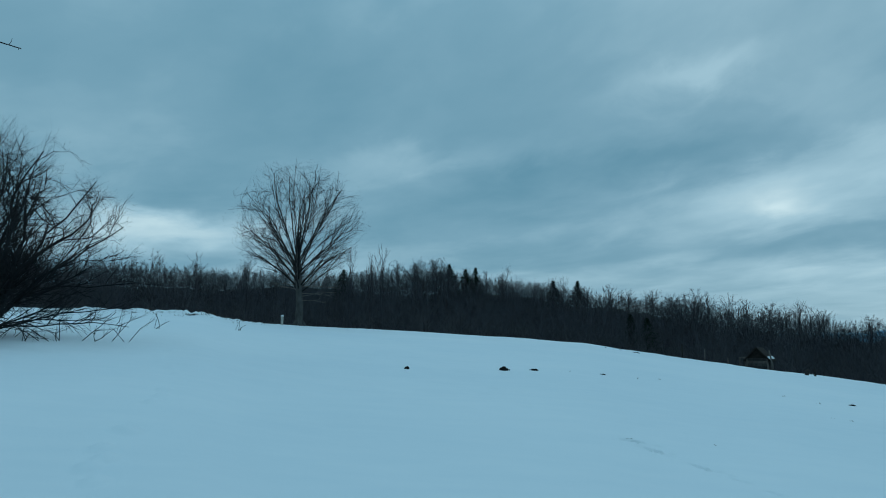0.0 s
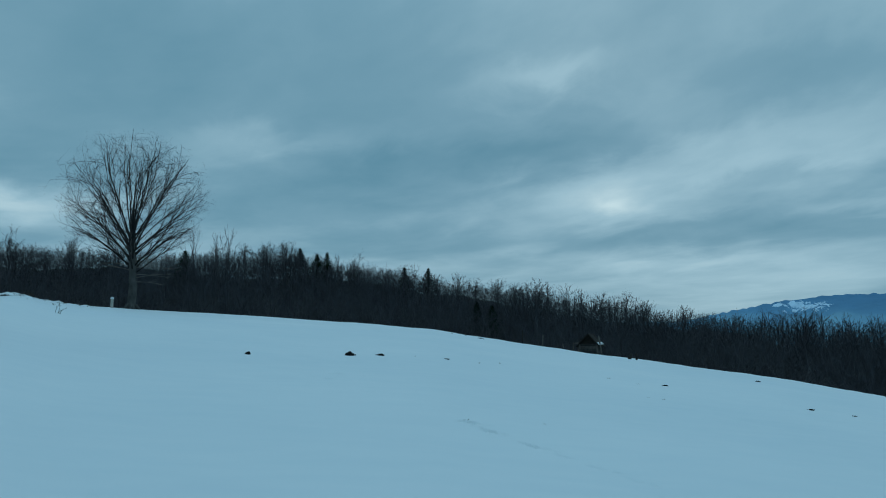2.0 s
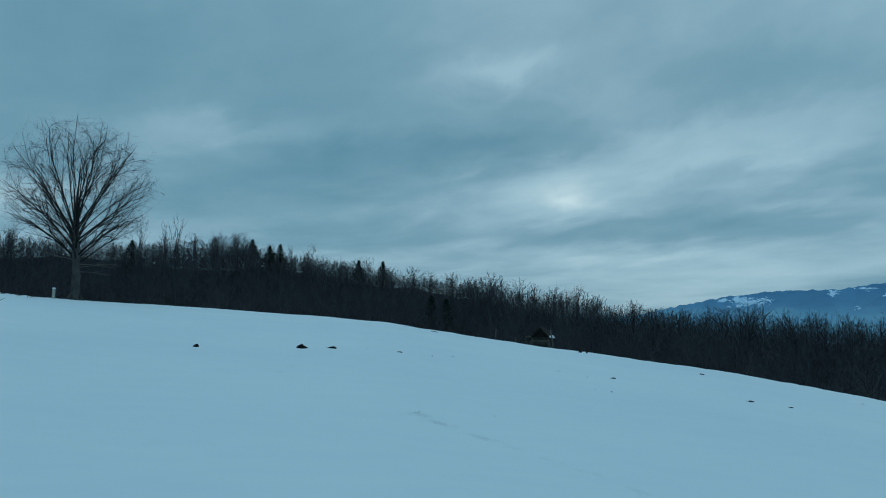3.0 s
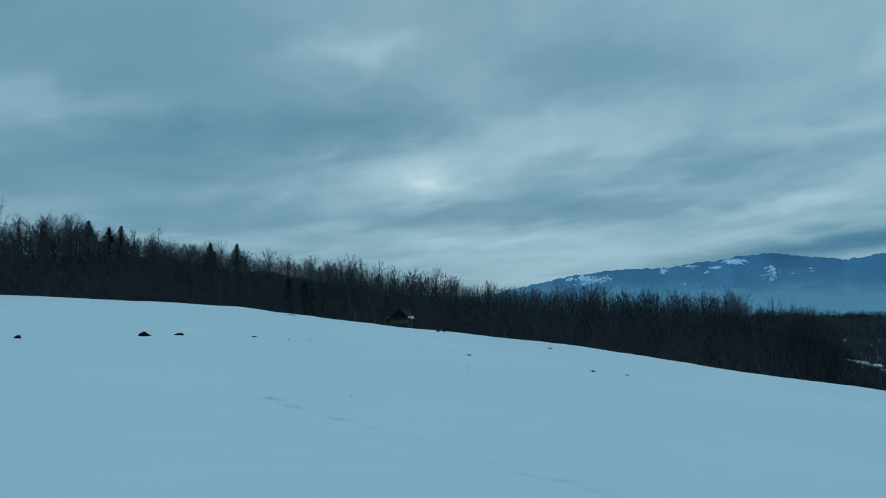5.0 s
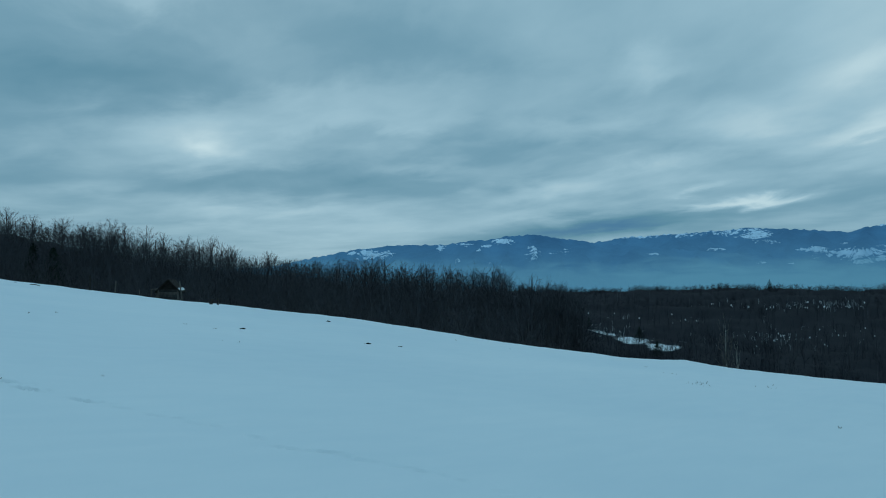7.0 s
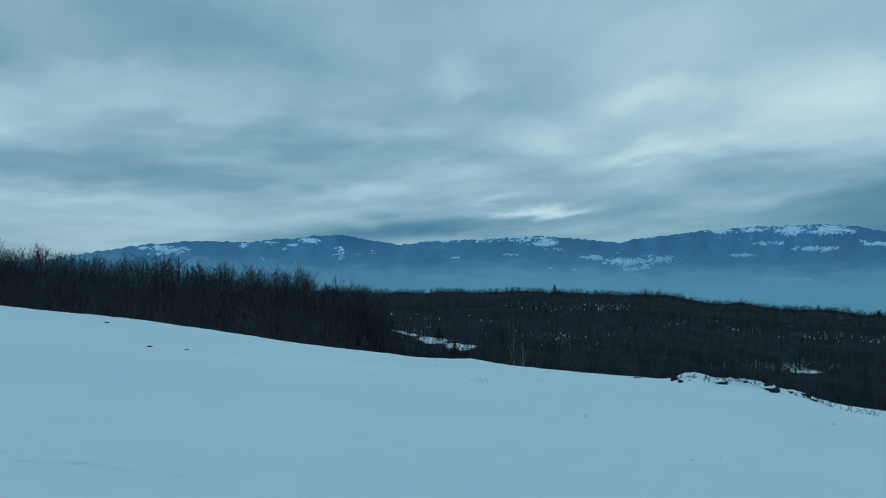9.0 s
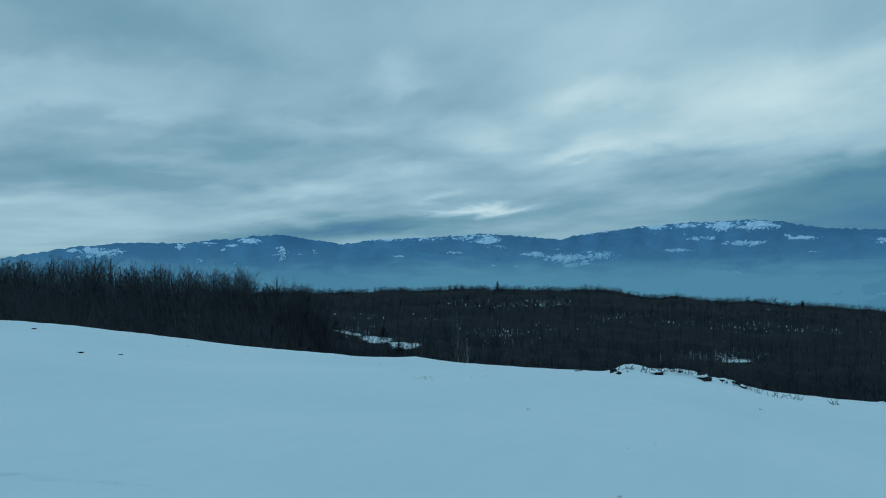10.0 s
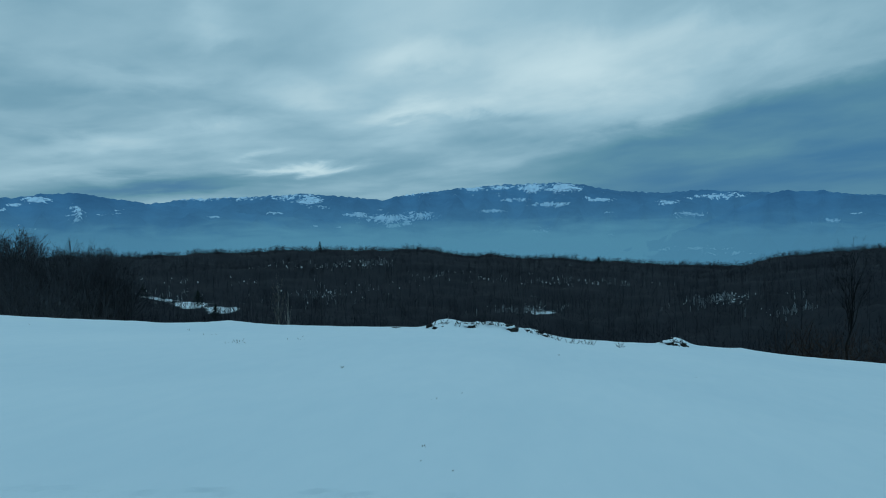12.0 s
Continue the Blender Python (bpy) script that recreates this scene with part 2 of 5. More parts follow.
def backdrop_material():
    """Far ranges with blue winter haze painted into their colour and glow."""
    m, n = material("mountain_with_painted_haze")
    at = n.add("ShaderNodeTexCoord").outputs["Object"]
    air = n.add("ShaderNodeAttribute")
    air.attribute_name = "air"
    meadow = n.noise(n.coords(at, (0, 0, 0), (1, 1, 3.2)), 0.011, 9, 0.66)
    lines = n.noise(n.coords(at, (0, 0, 0.4), (1, 1, 0.55)), 0.030, 8, 0.7, 0.6)
    trees = n.noise(n.coords(at, (0, 0, 0.9), (1, 1, 1.6)), 0.045, 5, 0.7)
    rough = n.math("MULTIPLY_ADD", n.math("SUBTRACT", lines, 0.5), 1.3, n.math("MULTIPLY", n.math("SUBTRACT", meadow, 0.5), 1.7))
    rough = n.math("MULTIPLY_ADD", n.math("SUBTRACT", trees, 0.5), 1.6, rough)
    # open slopes under snow lie by bearing and height over the level
    sep = n.add("ShaderNodeSeparateXYZ", Vector=at).outputs
    bearing = n.math("MULTIPLY", n.math("ARCTAN2", sep[0], sep[1]), 57.2958)
    flat = n.math("SQRT", n.math("ADD", n.math("MULTIPLY", sep[0], sep[0]), n.math("MULTIPLY", sep[1], sep[1])))
    height = n.math("MULTIPLY", n.math("ARCTAN2", n.math("SUBTRACT", sep[2], 1.6), flat), 57.2958)
    place = n.add("ShaderNodeCombineXYZ", X=n.math("MULTIPLY_ADD", n.math("SUBTRACT", meadow, 0.5), 1.6, bearing), Y=n.math("MULTIPLY_ADD", n.math("SUBTRACT", lines, 0.5), 0.35, height), Z=0.0).outputs[0]
    snow = n.map(height, 2.4, 4.6, 0.08, 0.20)
    for a, e, wa, we, amount in WEST_FIELDS + MIDDLE_FIELDS + EAST_FIELDS:
        off, size = n.tree.nodes.new("ShaderNodeVectorMath"), n.tree.nodes.new("ShaderNodeVectorMath")
        off.operation, size.operation = "MULTIPLY_ADD", "DOT_PRODUCT"
        for socket, value in zip(off.inputs, (place, (1 / wa, 1 / we, 0), (-a / wa, -e / we, 0))):
            n.put(socket, value)
        n.put(size.inputs[0], off.outputs[0])
        n.put(size.inputs[1], off.outputs[0])
        snow = n.math("MAXIMUM", snow, n.math("MULTIPLY", n.math("POWER", 0.3679, size.outputs["Value"]), amount * 1.17))
    patch = n.map(n.math("ADD", snow, n.math("MULTIPLY", rough, n.map(snow, 0.0, 0.3, 0.45, 1.0, False))), 0.44, 0.56, 0.0, 1.0)
    painted_relief = n.add("ShaderNodeAttribute")
    painted_relief.attribute_name = "painted_relief"
    # wood tone varies; slope relief and the blue of the air are painted in
    cover = n.math("MULTIPLY_ADD", n.noise(n.coords(at, (0, 0, 0), (1, 1, 2.0)), 0.008, 7, 0.62), 0.8, n.math("MULTIPLY", painted_relief.outputs["Fac"], 0.30))
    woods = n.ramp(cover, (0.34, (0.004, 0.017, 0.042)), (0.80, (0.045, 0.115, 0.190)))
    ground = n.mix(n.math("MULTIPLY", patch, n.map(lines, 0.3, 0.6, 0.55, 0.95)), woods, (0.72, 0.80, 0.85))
    # painted haze: thickest towards the valley floor, with torn mist painted along its top
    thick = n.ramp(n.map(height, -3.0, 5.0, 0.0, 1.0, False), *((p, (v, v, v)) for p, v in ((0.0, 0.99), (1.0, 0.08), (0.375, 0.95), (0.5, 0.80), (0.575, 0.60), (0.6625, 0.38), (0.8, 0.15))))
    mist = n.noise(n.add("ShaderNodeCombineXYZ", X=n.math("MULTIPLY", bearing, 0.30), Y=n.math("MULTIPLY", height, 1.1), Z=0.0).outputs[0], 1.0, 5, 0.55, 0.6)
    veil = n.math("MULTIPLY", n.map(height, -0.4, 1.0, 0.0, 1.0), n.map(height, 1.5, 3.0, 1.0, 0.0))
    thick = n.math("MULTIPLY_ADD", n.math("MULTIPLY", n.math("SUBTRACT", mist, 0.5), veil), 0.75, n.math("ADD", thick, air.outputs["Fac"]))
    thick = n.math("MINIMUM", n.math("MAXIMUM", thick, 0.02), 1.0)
    # the airlight is emitted in blue while the base colour fades to black
    haze_glow = n.ramp(thick, (0.0, (0.019, 0.082, 0.178)), (0.55, (0.036, 0.136, 0.252)), (1.0, (0.074, 0.238, 0.362)))
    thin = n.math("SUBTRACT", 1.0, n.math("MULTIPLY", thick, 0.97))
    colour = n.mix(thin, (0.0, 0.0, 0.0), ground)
    b = n.add("ShaderNodeBsdfPrincipled", Base_Color=colour, Roughness=1.0, Emission_Color=haze_glow, Emission_Strength=0.98)
    n.put(b.inputs["Specular IOR Level"], 0.0)
    n.add("ShaderNodeOutputMaterial", Surface=b.outputs[0])
    return m


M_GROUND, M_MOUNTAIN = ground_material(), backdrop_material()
M_BARK = plain("grey_beech_bark", (0.014, 0.014, 0.014), (0.050, 0.048, 0.046), 9, 0.9, 0.6, 0.02, (1, 1, 0.35))
M_TRUNK = plain("pale_beech_trunk_bark", (0.010, 0.010, 0.010), (0.120, 0.115, 0.108), 3.4, 0.9, 0.6, 0.02, (1, 1, 0.5))
M_TWIG = plain("dark_twigs", (0.013, 0.014, 0.016), (0.034, 0.034, 0.036), 5)
M_WOODS = plain("bare_woodland", (0.048, 0.049, 0.057), (0.094, 0.093, 0.102), 0.6)
# far copy of the bare woodland, darkened and blued for shade and haze
M_SHADEDWOODS = plain("shaded_far_woodland", (0.027, 0.029, 0.037), (0.044, 0.046, 0.055), 0.25)
M_BRUSH = plain("brown_undergrowth", (0.056, 0.053, 0.056), (0.100, 0.094, 0.095), 0.8)
# far copy of the undergrowth, shade and haze put into its colour too
M_SHADEDBRUSH = plain("shaded_far_undergrowth", (0.025, 0.026, 0.033), (0.040, 0.040, 0.047), 0.3)
M_BIRCH = plain("white_birch_bark", (0.26, 0.25, 0.24), (0.70, 0.68, 0.65), 3, 0.8, 0.3, 0.01, (1, 1, 2.5))
M_RUSTY = plain("rusty_bracken_thicket", (0.032, 0.021, 0.017), (0.075, 0.046, 0.034), 0.8)
M_PALETRUNK = plain("pale_grey_trunks", (0.05, 0.050, 0.058), (0.115, 0.117, 0.130), 1.2)
# greys for added stems that stand in for half-hidden snow
M_SNOWSTANDIN = plain("snow_stand_in_stems", (0.06, 0.065, 0.07), (0.42, 0.45, 0.48), 0.5)
M_SPRUCE = plain("spruce_needles", (0.006, 0.012, 0.008), (0.022, 0.038, 0.024), 4)
M_OLDWOOD = plain("weathered_grey_wood", (0.07, 0.062, 0.055), (0.24, 0.22, 0.20), 12, 0.9, 0.5, 0.01, (1, 1, 0.3))
M_PALEWOOD = plain("pale_split_wood", (0.25, 0.23, 0.20), (0.52, 0.49, 0.44), 14, 0.85, 0.3, 0.01, (1, 1, 0.3))
M_HUTWOOD = plain("dark_weathered_hut_boards", (0.030, 0.029, 0.029), (0.125, 0.120, 0.115), 9, 0.9, 0.5, 0.01, (1, 1, 0.3))
M_ROOF = plain("dark_old_roof_boards", (0.020, 0.018, 0.017), (0.060, 0.052, 0.046), 7, 0.9, 0.5, 0.02)
M_SOIL = plain("fresh_dark_soil", (0.008, 0.0078, 0.0076), (0.024, 0.0225, 0.0215), 30, 0.95, 0.9, 0.02)
M_STONE = plain("dark_lichened_stone", (0.010, 0.0095, 0.009), (0.055, 0.050, 0.045), 8, 0.9, 0.8, 0.03)
M_SNOW = plain("settled_snow", (0.74, 0.79, 0.83), (0.84, 0.87, 0.89), 3, 0.7, 0.2, 0.02)
M_GRASS = plain("dead_grass", (0.06, 0.045, 0.028), (0.17, 0.13, 0.08), 10)


# ---- building helpers
def mesh_of(name, verts, faces, mat):
    """A mesh from arrays: verts (n, 3), faces (m, k)."""
    me = bpy.data.meshes.new(name)
    verts, faces = np.asarray(verts, np.float32), np.asarray(faces, np.int32)
    count, k = faces.shape
    me.vertices.add(len(verts))
    me.vertices.foreach_set("co", verts.ravel())
    me.loops.add(count * k)
    me.loops.foreach_set("vertex_index", faces.ravel())
    me.polygons.add(count)
    me.polygons.foreach_set("loop_start", np.arange(0, count * k, k, dtype=np.int32))
    me.materials.append(mat)
    me.update(calc_edges=True)
    return me


def smooth(me):
    me.polygons.foreach_set("use_smooth", np.ones(len(me.polygons), bool))
    return me


def put_part(name, me, parent, label=""):
    ob = new(name, me)
    ob.parent = parent
    return tagged(ob, label)


def part(name, bm, mat, parent, label=""):
    me = bpy.data.meshes.new(name)
    bm.to_mesh(me)
    bm.free()
    me.materials.append(mat)
    return put_part(name, me, parent, label)


def thing(name, m, label, category, group=""):
    ob = new(name)
    ob.matrix_world = m
    return tagged(ob, label, category, group)


def spot(az, r, sink=0.0, turn=0.0):
    """A pose on the ground at a bearing and distance from the walker."""
    x, y = r * math.sin(radians(az)), r * math.cos(radians(az))
    return pose(x, y, float(ground_z(np.array([x]), np.array([y]))[0]) - sink, 0, 0, turn)


def tubes(polys, sides):
    """Tapered tubes along paths: polys are (points, radii). Quads only; two sides make a flat blade."""
    groups = {}
    for p, r in polys:
        groups.setdefault(len(p), []).append((p, r))
    verts, faces, base = [], [], 0
    for k, some in groups.items():
        p = np.array([s[0] for s in some], float)
        r = np.array([s[1] for s in some], float)
        t = np.gradient(p, axis=1)
        t /= np.linalg.norm(t, axis=2, keepdims=True) + 1e-9
        ref = np.random.default_rng(len(some) + k).normal(size=(len(some), 1, 3))
        u = np.cross(t, ref)
        u /= np.linalg.norm(u, axis=2, keepdims=True) + 1e-9
        v = np.cross(t, u)
        ang = np.arange(sides) * 2 * np.pi / sides
        ring = p[:, :, None] + r[:, :, None, None] * (np.cos(ang)[:, None] * u[:, :, None] + np.sin(ang)[:, None] * v[:, :, None])
        verts.append(ring.reshape(-1, 3))
        idx = base + np.arange(len(some) * k * sides).reshape(len(some), k, sides)
        if sides == 2:
            f = np.stack([idx[:, :-1, 0], idx[:, :-1, 1], idx[:, 1:, 1], idx[:, 1:, 0]], -1)
        else:
            nxt = np.roll(idx, -1, axis=2)
            f = np.stack([idx[:, :-1], nxt[:, :-1], nxt[:, 1:], idx[:, 1:]], -1)
        faces.append(f.reshape(-1, 4))
        base += len(some) * k * sides
    return np.concatenate(verts), np.concatenate(faces)


def curve(a, d, length, bend, k, rng, wobble):
    """A path of k points from a along d that bends towards the vector bend."""
    d = d / np.linalg.norm(d)
    pts = [np.array(a, float)]
    for _ in range(k - 1):
        d = d + np.asarray(bend) / (k - 1) + rng.normal(size=3) * wobble
        d /= np.linalg.norm(d)
        pts.append(pts[-1] + d * length / (k - 1))
    return np.array(pts)


def reach(a, b, lift, k, rng, wobble):
    """A path from a to b that starts upwards by lift."""
    a, b = np.asarray(a, float), np.asarray(b, float)
    c = a + (b - a) * 0.3 + np.array([0, 0, lift])
    s = np.linspace(0, 1, k)[:, None]
    p = (1 - s) ** 2 * a + 2 * s * (1 - s) * c + s * s * b
    side = rng.normal(size=(k, 3)) * wobble * np.linalg.norm(b - a)
    return p + side * np.sin(np.pi * s)


def off_shoots(parents, count, low, length, radius, k, rng, spread, up, outward=0.0):
    """Side shoots of paths: (points, radii) for each."""
    out = []
    for p, r in parents:
        for _ in range(count):
            s = rng.uniform(low, 1.0) ** 0.8 * (len(p) - 1)
            i = min(int(s), len(p) - 2)
            a = p[i] + (p[i + 1] - p[i]) * (s - i)
            t = p[i + 1] - p[i]
            t = t / (np.linalg.norm(t) + 1e-9)
            flat = np.array([a[0], a[1], 0.0])
            d = t + rng.normal(size=3) * spread + np.array([0, 0, up]) + outward * flat / (np.linalg.norm(flat) + 0.5)
            ln = length * rng.uniform(0.55, 1.25) * (1.15 - 0.5 * s / len(p))
            rad = min(radius * rng.uniform(0.7, 1.2), 0.8 * float(np.interp(s, range(len(p)), r)))
            out.append((curve(a, d, ln, (0, 0, 0.12), k, rng, 0.16), np.linspace(rad, rad * 0.35, k)))
    return out


def broadleaf(seed, height, rx, crown_low, limbs, subs, twigs, sprigs=0, trunk_r=0.15, lift=0.25, low_phi=-0.3, fork=0.3, lean=(0, 0), full=1.0, stout=0.33, taper=1.2, ragged=0.18):
    """Paths of a bare broadleaf tree: trunk, limbs and twigs within an egg-shaped crown."""
    rng = np.random.default_rng(seed)
    top = np.array([lean[0], lean[1], height * 0.86])
    s = np.linspace(0, 1, 9)
    tp = np.array([0, 0, 0]) + s[:, None] * top + rng.normal(size=(9, 3)) * (s * (1 - s))[:, None] * 0.10 * height * np.array([1, 1, 0]) * 0.5
    tr = trunk_r * np.interp(s, [0, 0.03, fork, 0.55, 1], [1.25, 1.0, 0.85, 0.38, 0.08])
    mid = crown_low + (height - crown_low) * 0.46
    limb = []
    for i in range(limbs):
        f = fork + (0.72 - fork) * (i / limbs) ** 1.3 + rng.uniform(-0.03, 0.03)
        a = np.array([np.interp(f, s, tp[:, c]) for c in range(3)])
        az = i * 2.39996 + rng.uniform(-0.4, 0.4)
        phi = low_phi + (1.35 - low_phi) * ((i + 0.5) / limbs) ** 0.9 + rng.uniform(-0.2, 0.2)
        size = rng.uniform(1.04 - ragged, 1.04)
        rz = (height - mid) if phi > 0 else (mid - crown_low)
        wide = rx * max(math.cos(phi), 0.0) ** full
        e = np.array([wide * math.cos(az), wide * math.sin(az), mid + rz * math.sin(phi)]) * [size, size, 1] + [lean[0] * 0.7, lean[1] * 0.7, 0]
        ln = np.linalg.norm(e - a)
        p = reach(a, e, lift * ln, 8, rng, 0.03)
        r0 = trunk_r * stout * rng.uniform(0.7, 1.1) * (1.0 - 0.45 * i / limbs)
        limb.append((p, r0 * np.linspace(1, 0, 8) ** taper + 0.006))
    sub = off_shoots(limb, subs, 0.22, 0.27 * rx, 0.016, 5, rng, 0.5, 0.12, 0.25)
    twig = off_shoots(sub, twigs, 0.12, 0.15 * rx, 0.010, 3, rng, 0.55, 0.15, 0.1)
    sprig = off_shoots(twig, sprigs, 0.15, 0.085 * rx, 0.007, 2, rng, 0.55, 0.15) if sprigs else []
    return [(tp, tr)], limb, sub, twig, sprig


class Crown:
    """The rounded outline that the boughs of a tree grow into."""

    def __init__(self, centre, wide, up, down):
        self.centre, self.size, self.down = np.array(centre, float), np.array([wide, wide, up]), down

    def way(self, p):
        d = (np.asarray(p) - self.centre) / np.where([True, True, p[2] > self.centre[2]], self.size, [self.size[0], self.size[1], self.down])
        return d / (np.linalg.norm(d) + 1e-6)

    def at(self, d, share):
        d = d / (np.linalg.norm(d) + 1e-6)
        size = np.array([self.size[0], self.size[1], self.size[2] if d[2] > 0 else self.down])
        return self.centre + d * size * share


def bough(a, t, e, k, rng, wobble, follow=0.4):
    """A path from a, leaving along t, to e."""
    ln = np.linalg.norm(e - a)
    c = a + t * ln * follow
    s = np.linspace(0, 1, k)[:, None]
    p = (1 - s) ** 2 * a + 2 * s * (1 - s) * c + s * s * e
    bend = np.cumsum(rng.normal(size=(k, 3)), axis=0)
    return p + (bend - s * bend[-1]) * s * wobble * ln


def fork_off(parents, count, span, crown, spread, share, radius, k, rng, longest=9.0, wobble=0.03, rise=0.0):
    """Boughs that leave other boughs and fan out towards the outline of the crown."""
    out = []
    for p, r in parents:
        out_way = crown.way(p[-1])
        for i in range(count):
            s = (span[0] + (span[1] - span[0]) * (i + rng.uniform()) / count) * (len(p) - 1)
            j = min(int(s), len(p) - 2)
            a = p[j] + (p[j + 1] - p[j]) * (s - j)
            t = (p[j + 1] - p[j]) / (np.linalg.norm(p[j + 1] - p[j]) + 1e-9)
            e = crown.at(out_way + rng.normal(size=3) * spread, rng.uniform(*share))
            ln = np.linalg.norm(e - a)
            e = a + (e - a) * min(1.0, longest * rng.uniform(0.7, 1.1) / ln) + np.array([0, 0, rise * min(ln, longest)])
            r0 = min(radius * rng.uniform(0.75, 1.2), 0.75 * float(np.interp(s, range(len(p)), r)))
            out.append((bough(a, t, e, k, rng, wobble), np.linspace(r0, r0 * 0.3, k)))
    return out


def merge(pairs):
    vs, fs, base = [], [], 0
    for v, f in pairs:
        vs.append(v), fs.append(f + base)
        base += len(v)
    return np.concatenate(vs), np.concatenate(fs)


# ground: a snowy hill top round the origin, a wooded dip beyond its brow, then a wooded ridge and a wide valley
AZ_BROW = [-180, -90, -35, -25, -21, -17.7, -13, -2, 5, 11, 14, 16.5, 20.3, 28.2, 32, 38, 45, 50.3, 57, 61.4, 66, 70, 74, 81, 88, 91.5, 94, 100, 107, 112, 120, 150, 180]
EL_BROW = [1.0, 2.5, 2.8, 2.85, 2.72, 2.05, 1.76, 1.25, 0.78, 0.34, -0.18, -0.52, -1.1, -2.08, -2.52, -3.25, -4.3, -5.2, -5.9, -6.43, -6.6, -7.0, -7.2, -7.32, -7.5, -7.85, -8.35, -8.5, -8.63, -8.96, -9.1, -6, 1.0]
AZ_DIST = [-180, -35, -20, -13, 0, 15, 28, 45, 60, 75, 88, 100, 112, 130, 180]
R_BROW = [40, 40, 44, 52, 52, 48, 44, 38, 32, 28, 27, 31, 36, 38, 40]
AZ_FAR = [-180, -45, 0, 20, 35, 50, 60, 75, 92, 100, 107, 115, 140, 180]
Z_FAR = {
    80: [0, 3.5, 3.0, -1.6, -5.0, -9, -11, -12.5, -14, -15, -15.5, -15.5, -9, 0],
    110: [0, 11.2, 10.2, 5.0, 0.6, -3.5, -14, -16.5, -18, -18.5, -19, -18, -10, 0],
    160: [0, 12.5, 11, 5, -0.5, -10.0, -20, -22, -22.5, -23, -22, -19, -10, 0],
    260: [0, 12, 10, 4, -3, -12, -19, -21, -22, -21, -17, -10, -6, 0],
    450: [-5, 8, 5, 0, -6, -7.5, -6.2, -3.3, -11.8, -15.4, -18, -11, -8, -5],
    800: [-60, -40, -40, -45, -50, -55, -55, -50, -55, -60, -62, -55, -60, -60],
    2000: [-140] * 14,
    5200: [-190] * 14,
}
FINE_AZ = np.arange(-180, 180.01, 0.25)


def smooth_table(az, values, width):
    """Values over the compass, eased with a bell of the given width in degrees."""
    raw = np.interp(FINE_AZ, az, values)
    k = np.exp(-0.5 * (np.arange(-24, 25) * 0.25 / width) ** 2)
    return np.convolve(np.concatenate([raw[-25:-1], raw, raw[1:25]]), k / k.sum(), "valid")


BROW_TAN = np.tan(np.radians(smooth_table(AZ_BROW, EL_BROW, 0.7)))
BROW_R = smooth_table(AZ_DIST, R_BROW, 3.0)
FAR_R = np.array(sorted(Z_FAR), float)
FAR_Z = np.array([smooth_table(AZ_FAR, Z_FAR[int(r)], 3.0) for r in FAR_R])


def waves(x, y, seed, size, count=9):
    """Soft random swells, about -1 to 1, with features of the given size."""
    rng = np.random.default_rng(seed)
    out = np.zeros_like(x, dtype=float)
    for _ in range(count):
        a, f, p = rng.uniform(0, 6.283), rng.uniform(0.6, 1.8) * 6.283 / size, rng.uniform(0, 6.283)
        out += np.sin(f * (x * np.cos(a) + y * np.sin(a)) + p + 1.3 * np.sin(0.6 * f * (y * np.cos(a) - x * np.sin(a)) + 2 * p))
    return out / count**0.5 / 1.2


def brow(az):
    return np.interp(az, FINE_AZ, BROW_R), np.interp(az, FINE_AZ, BROW_TAN)


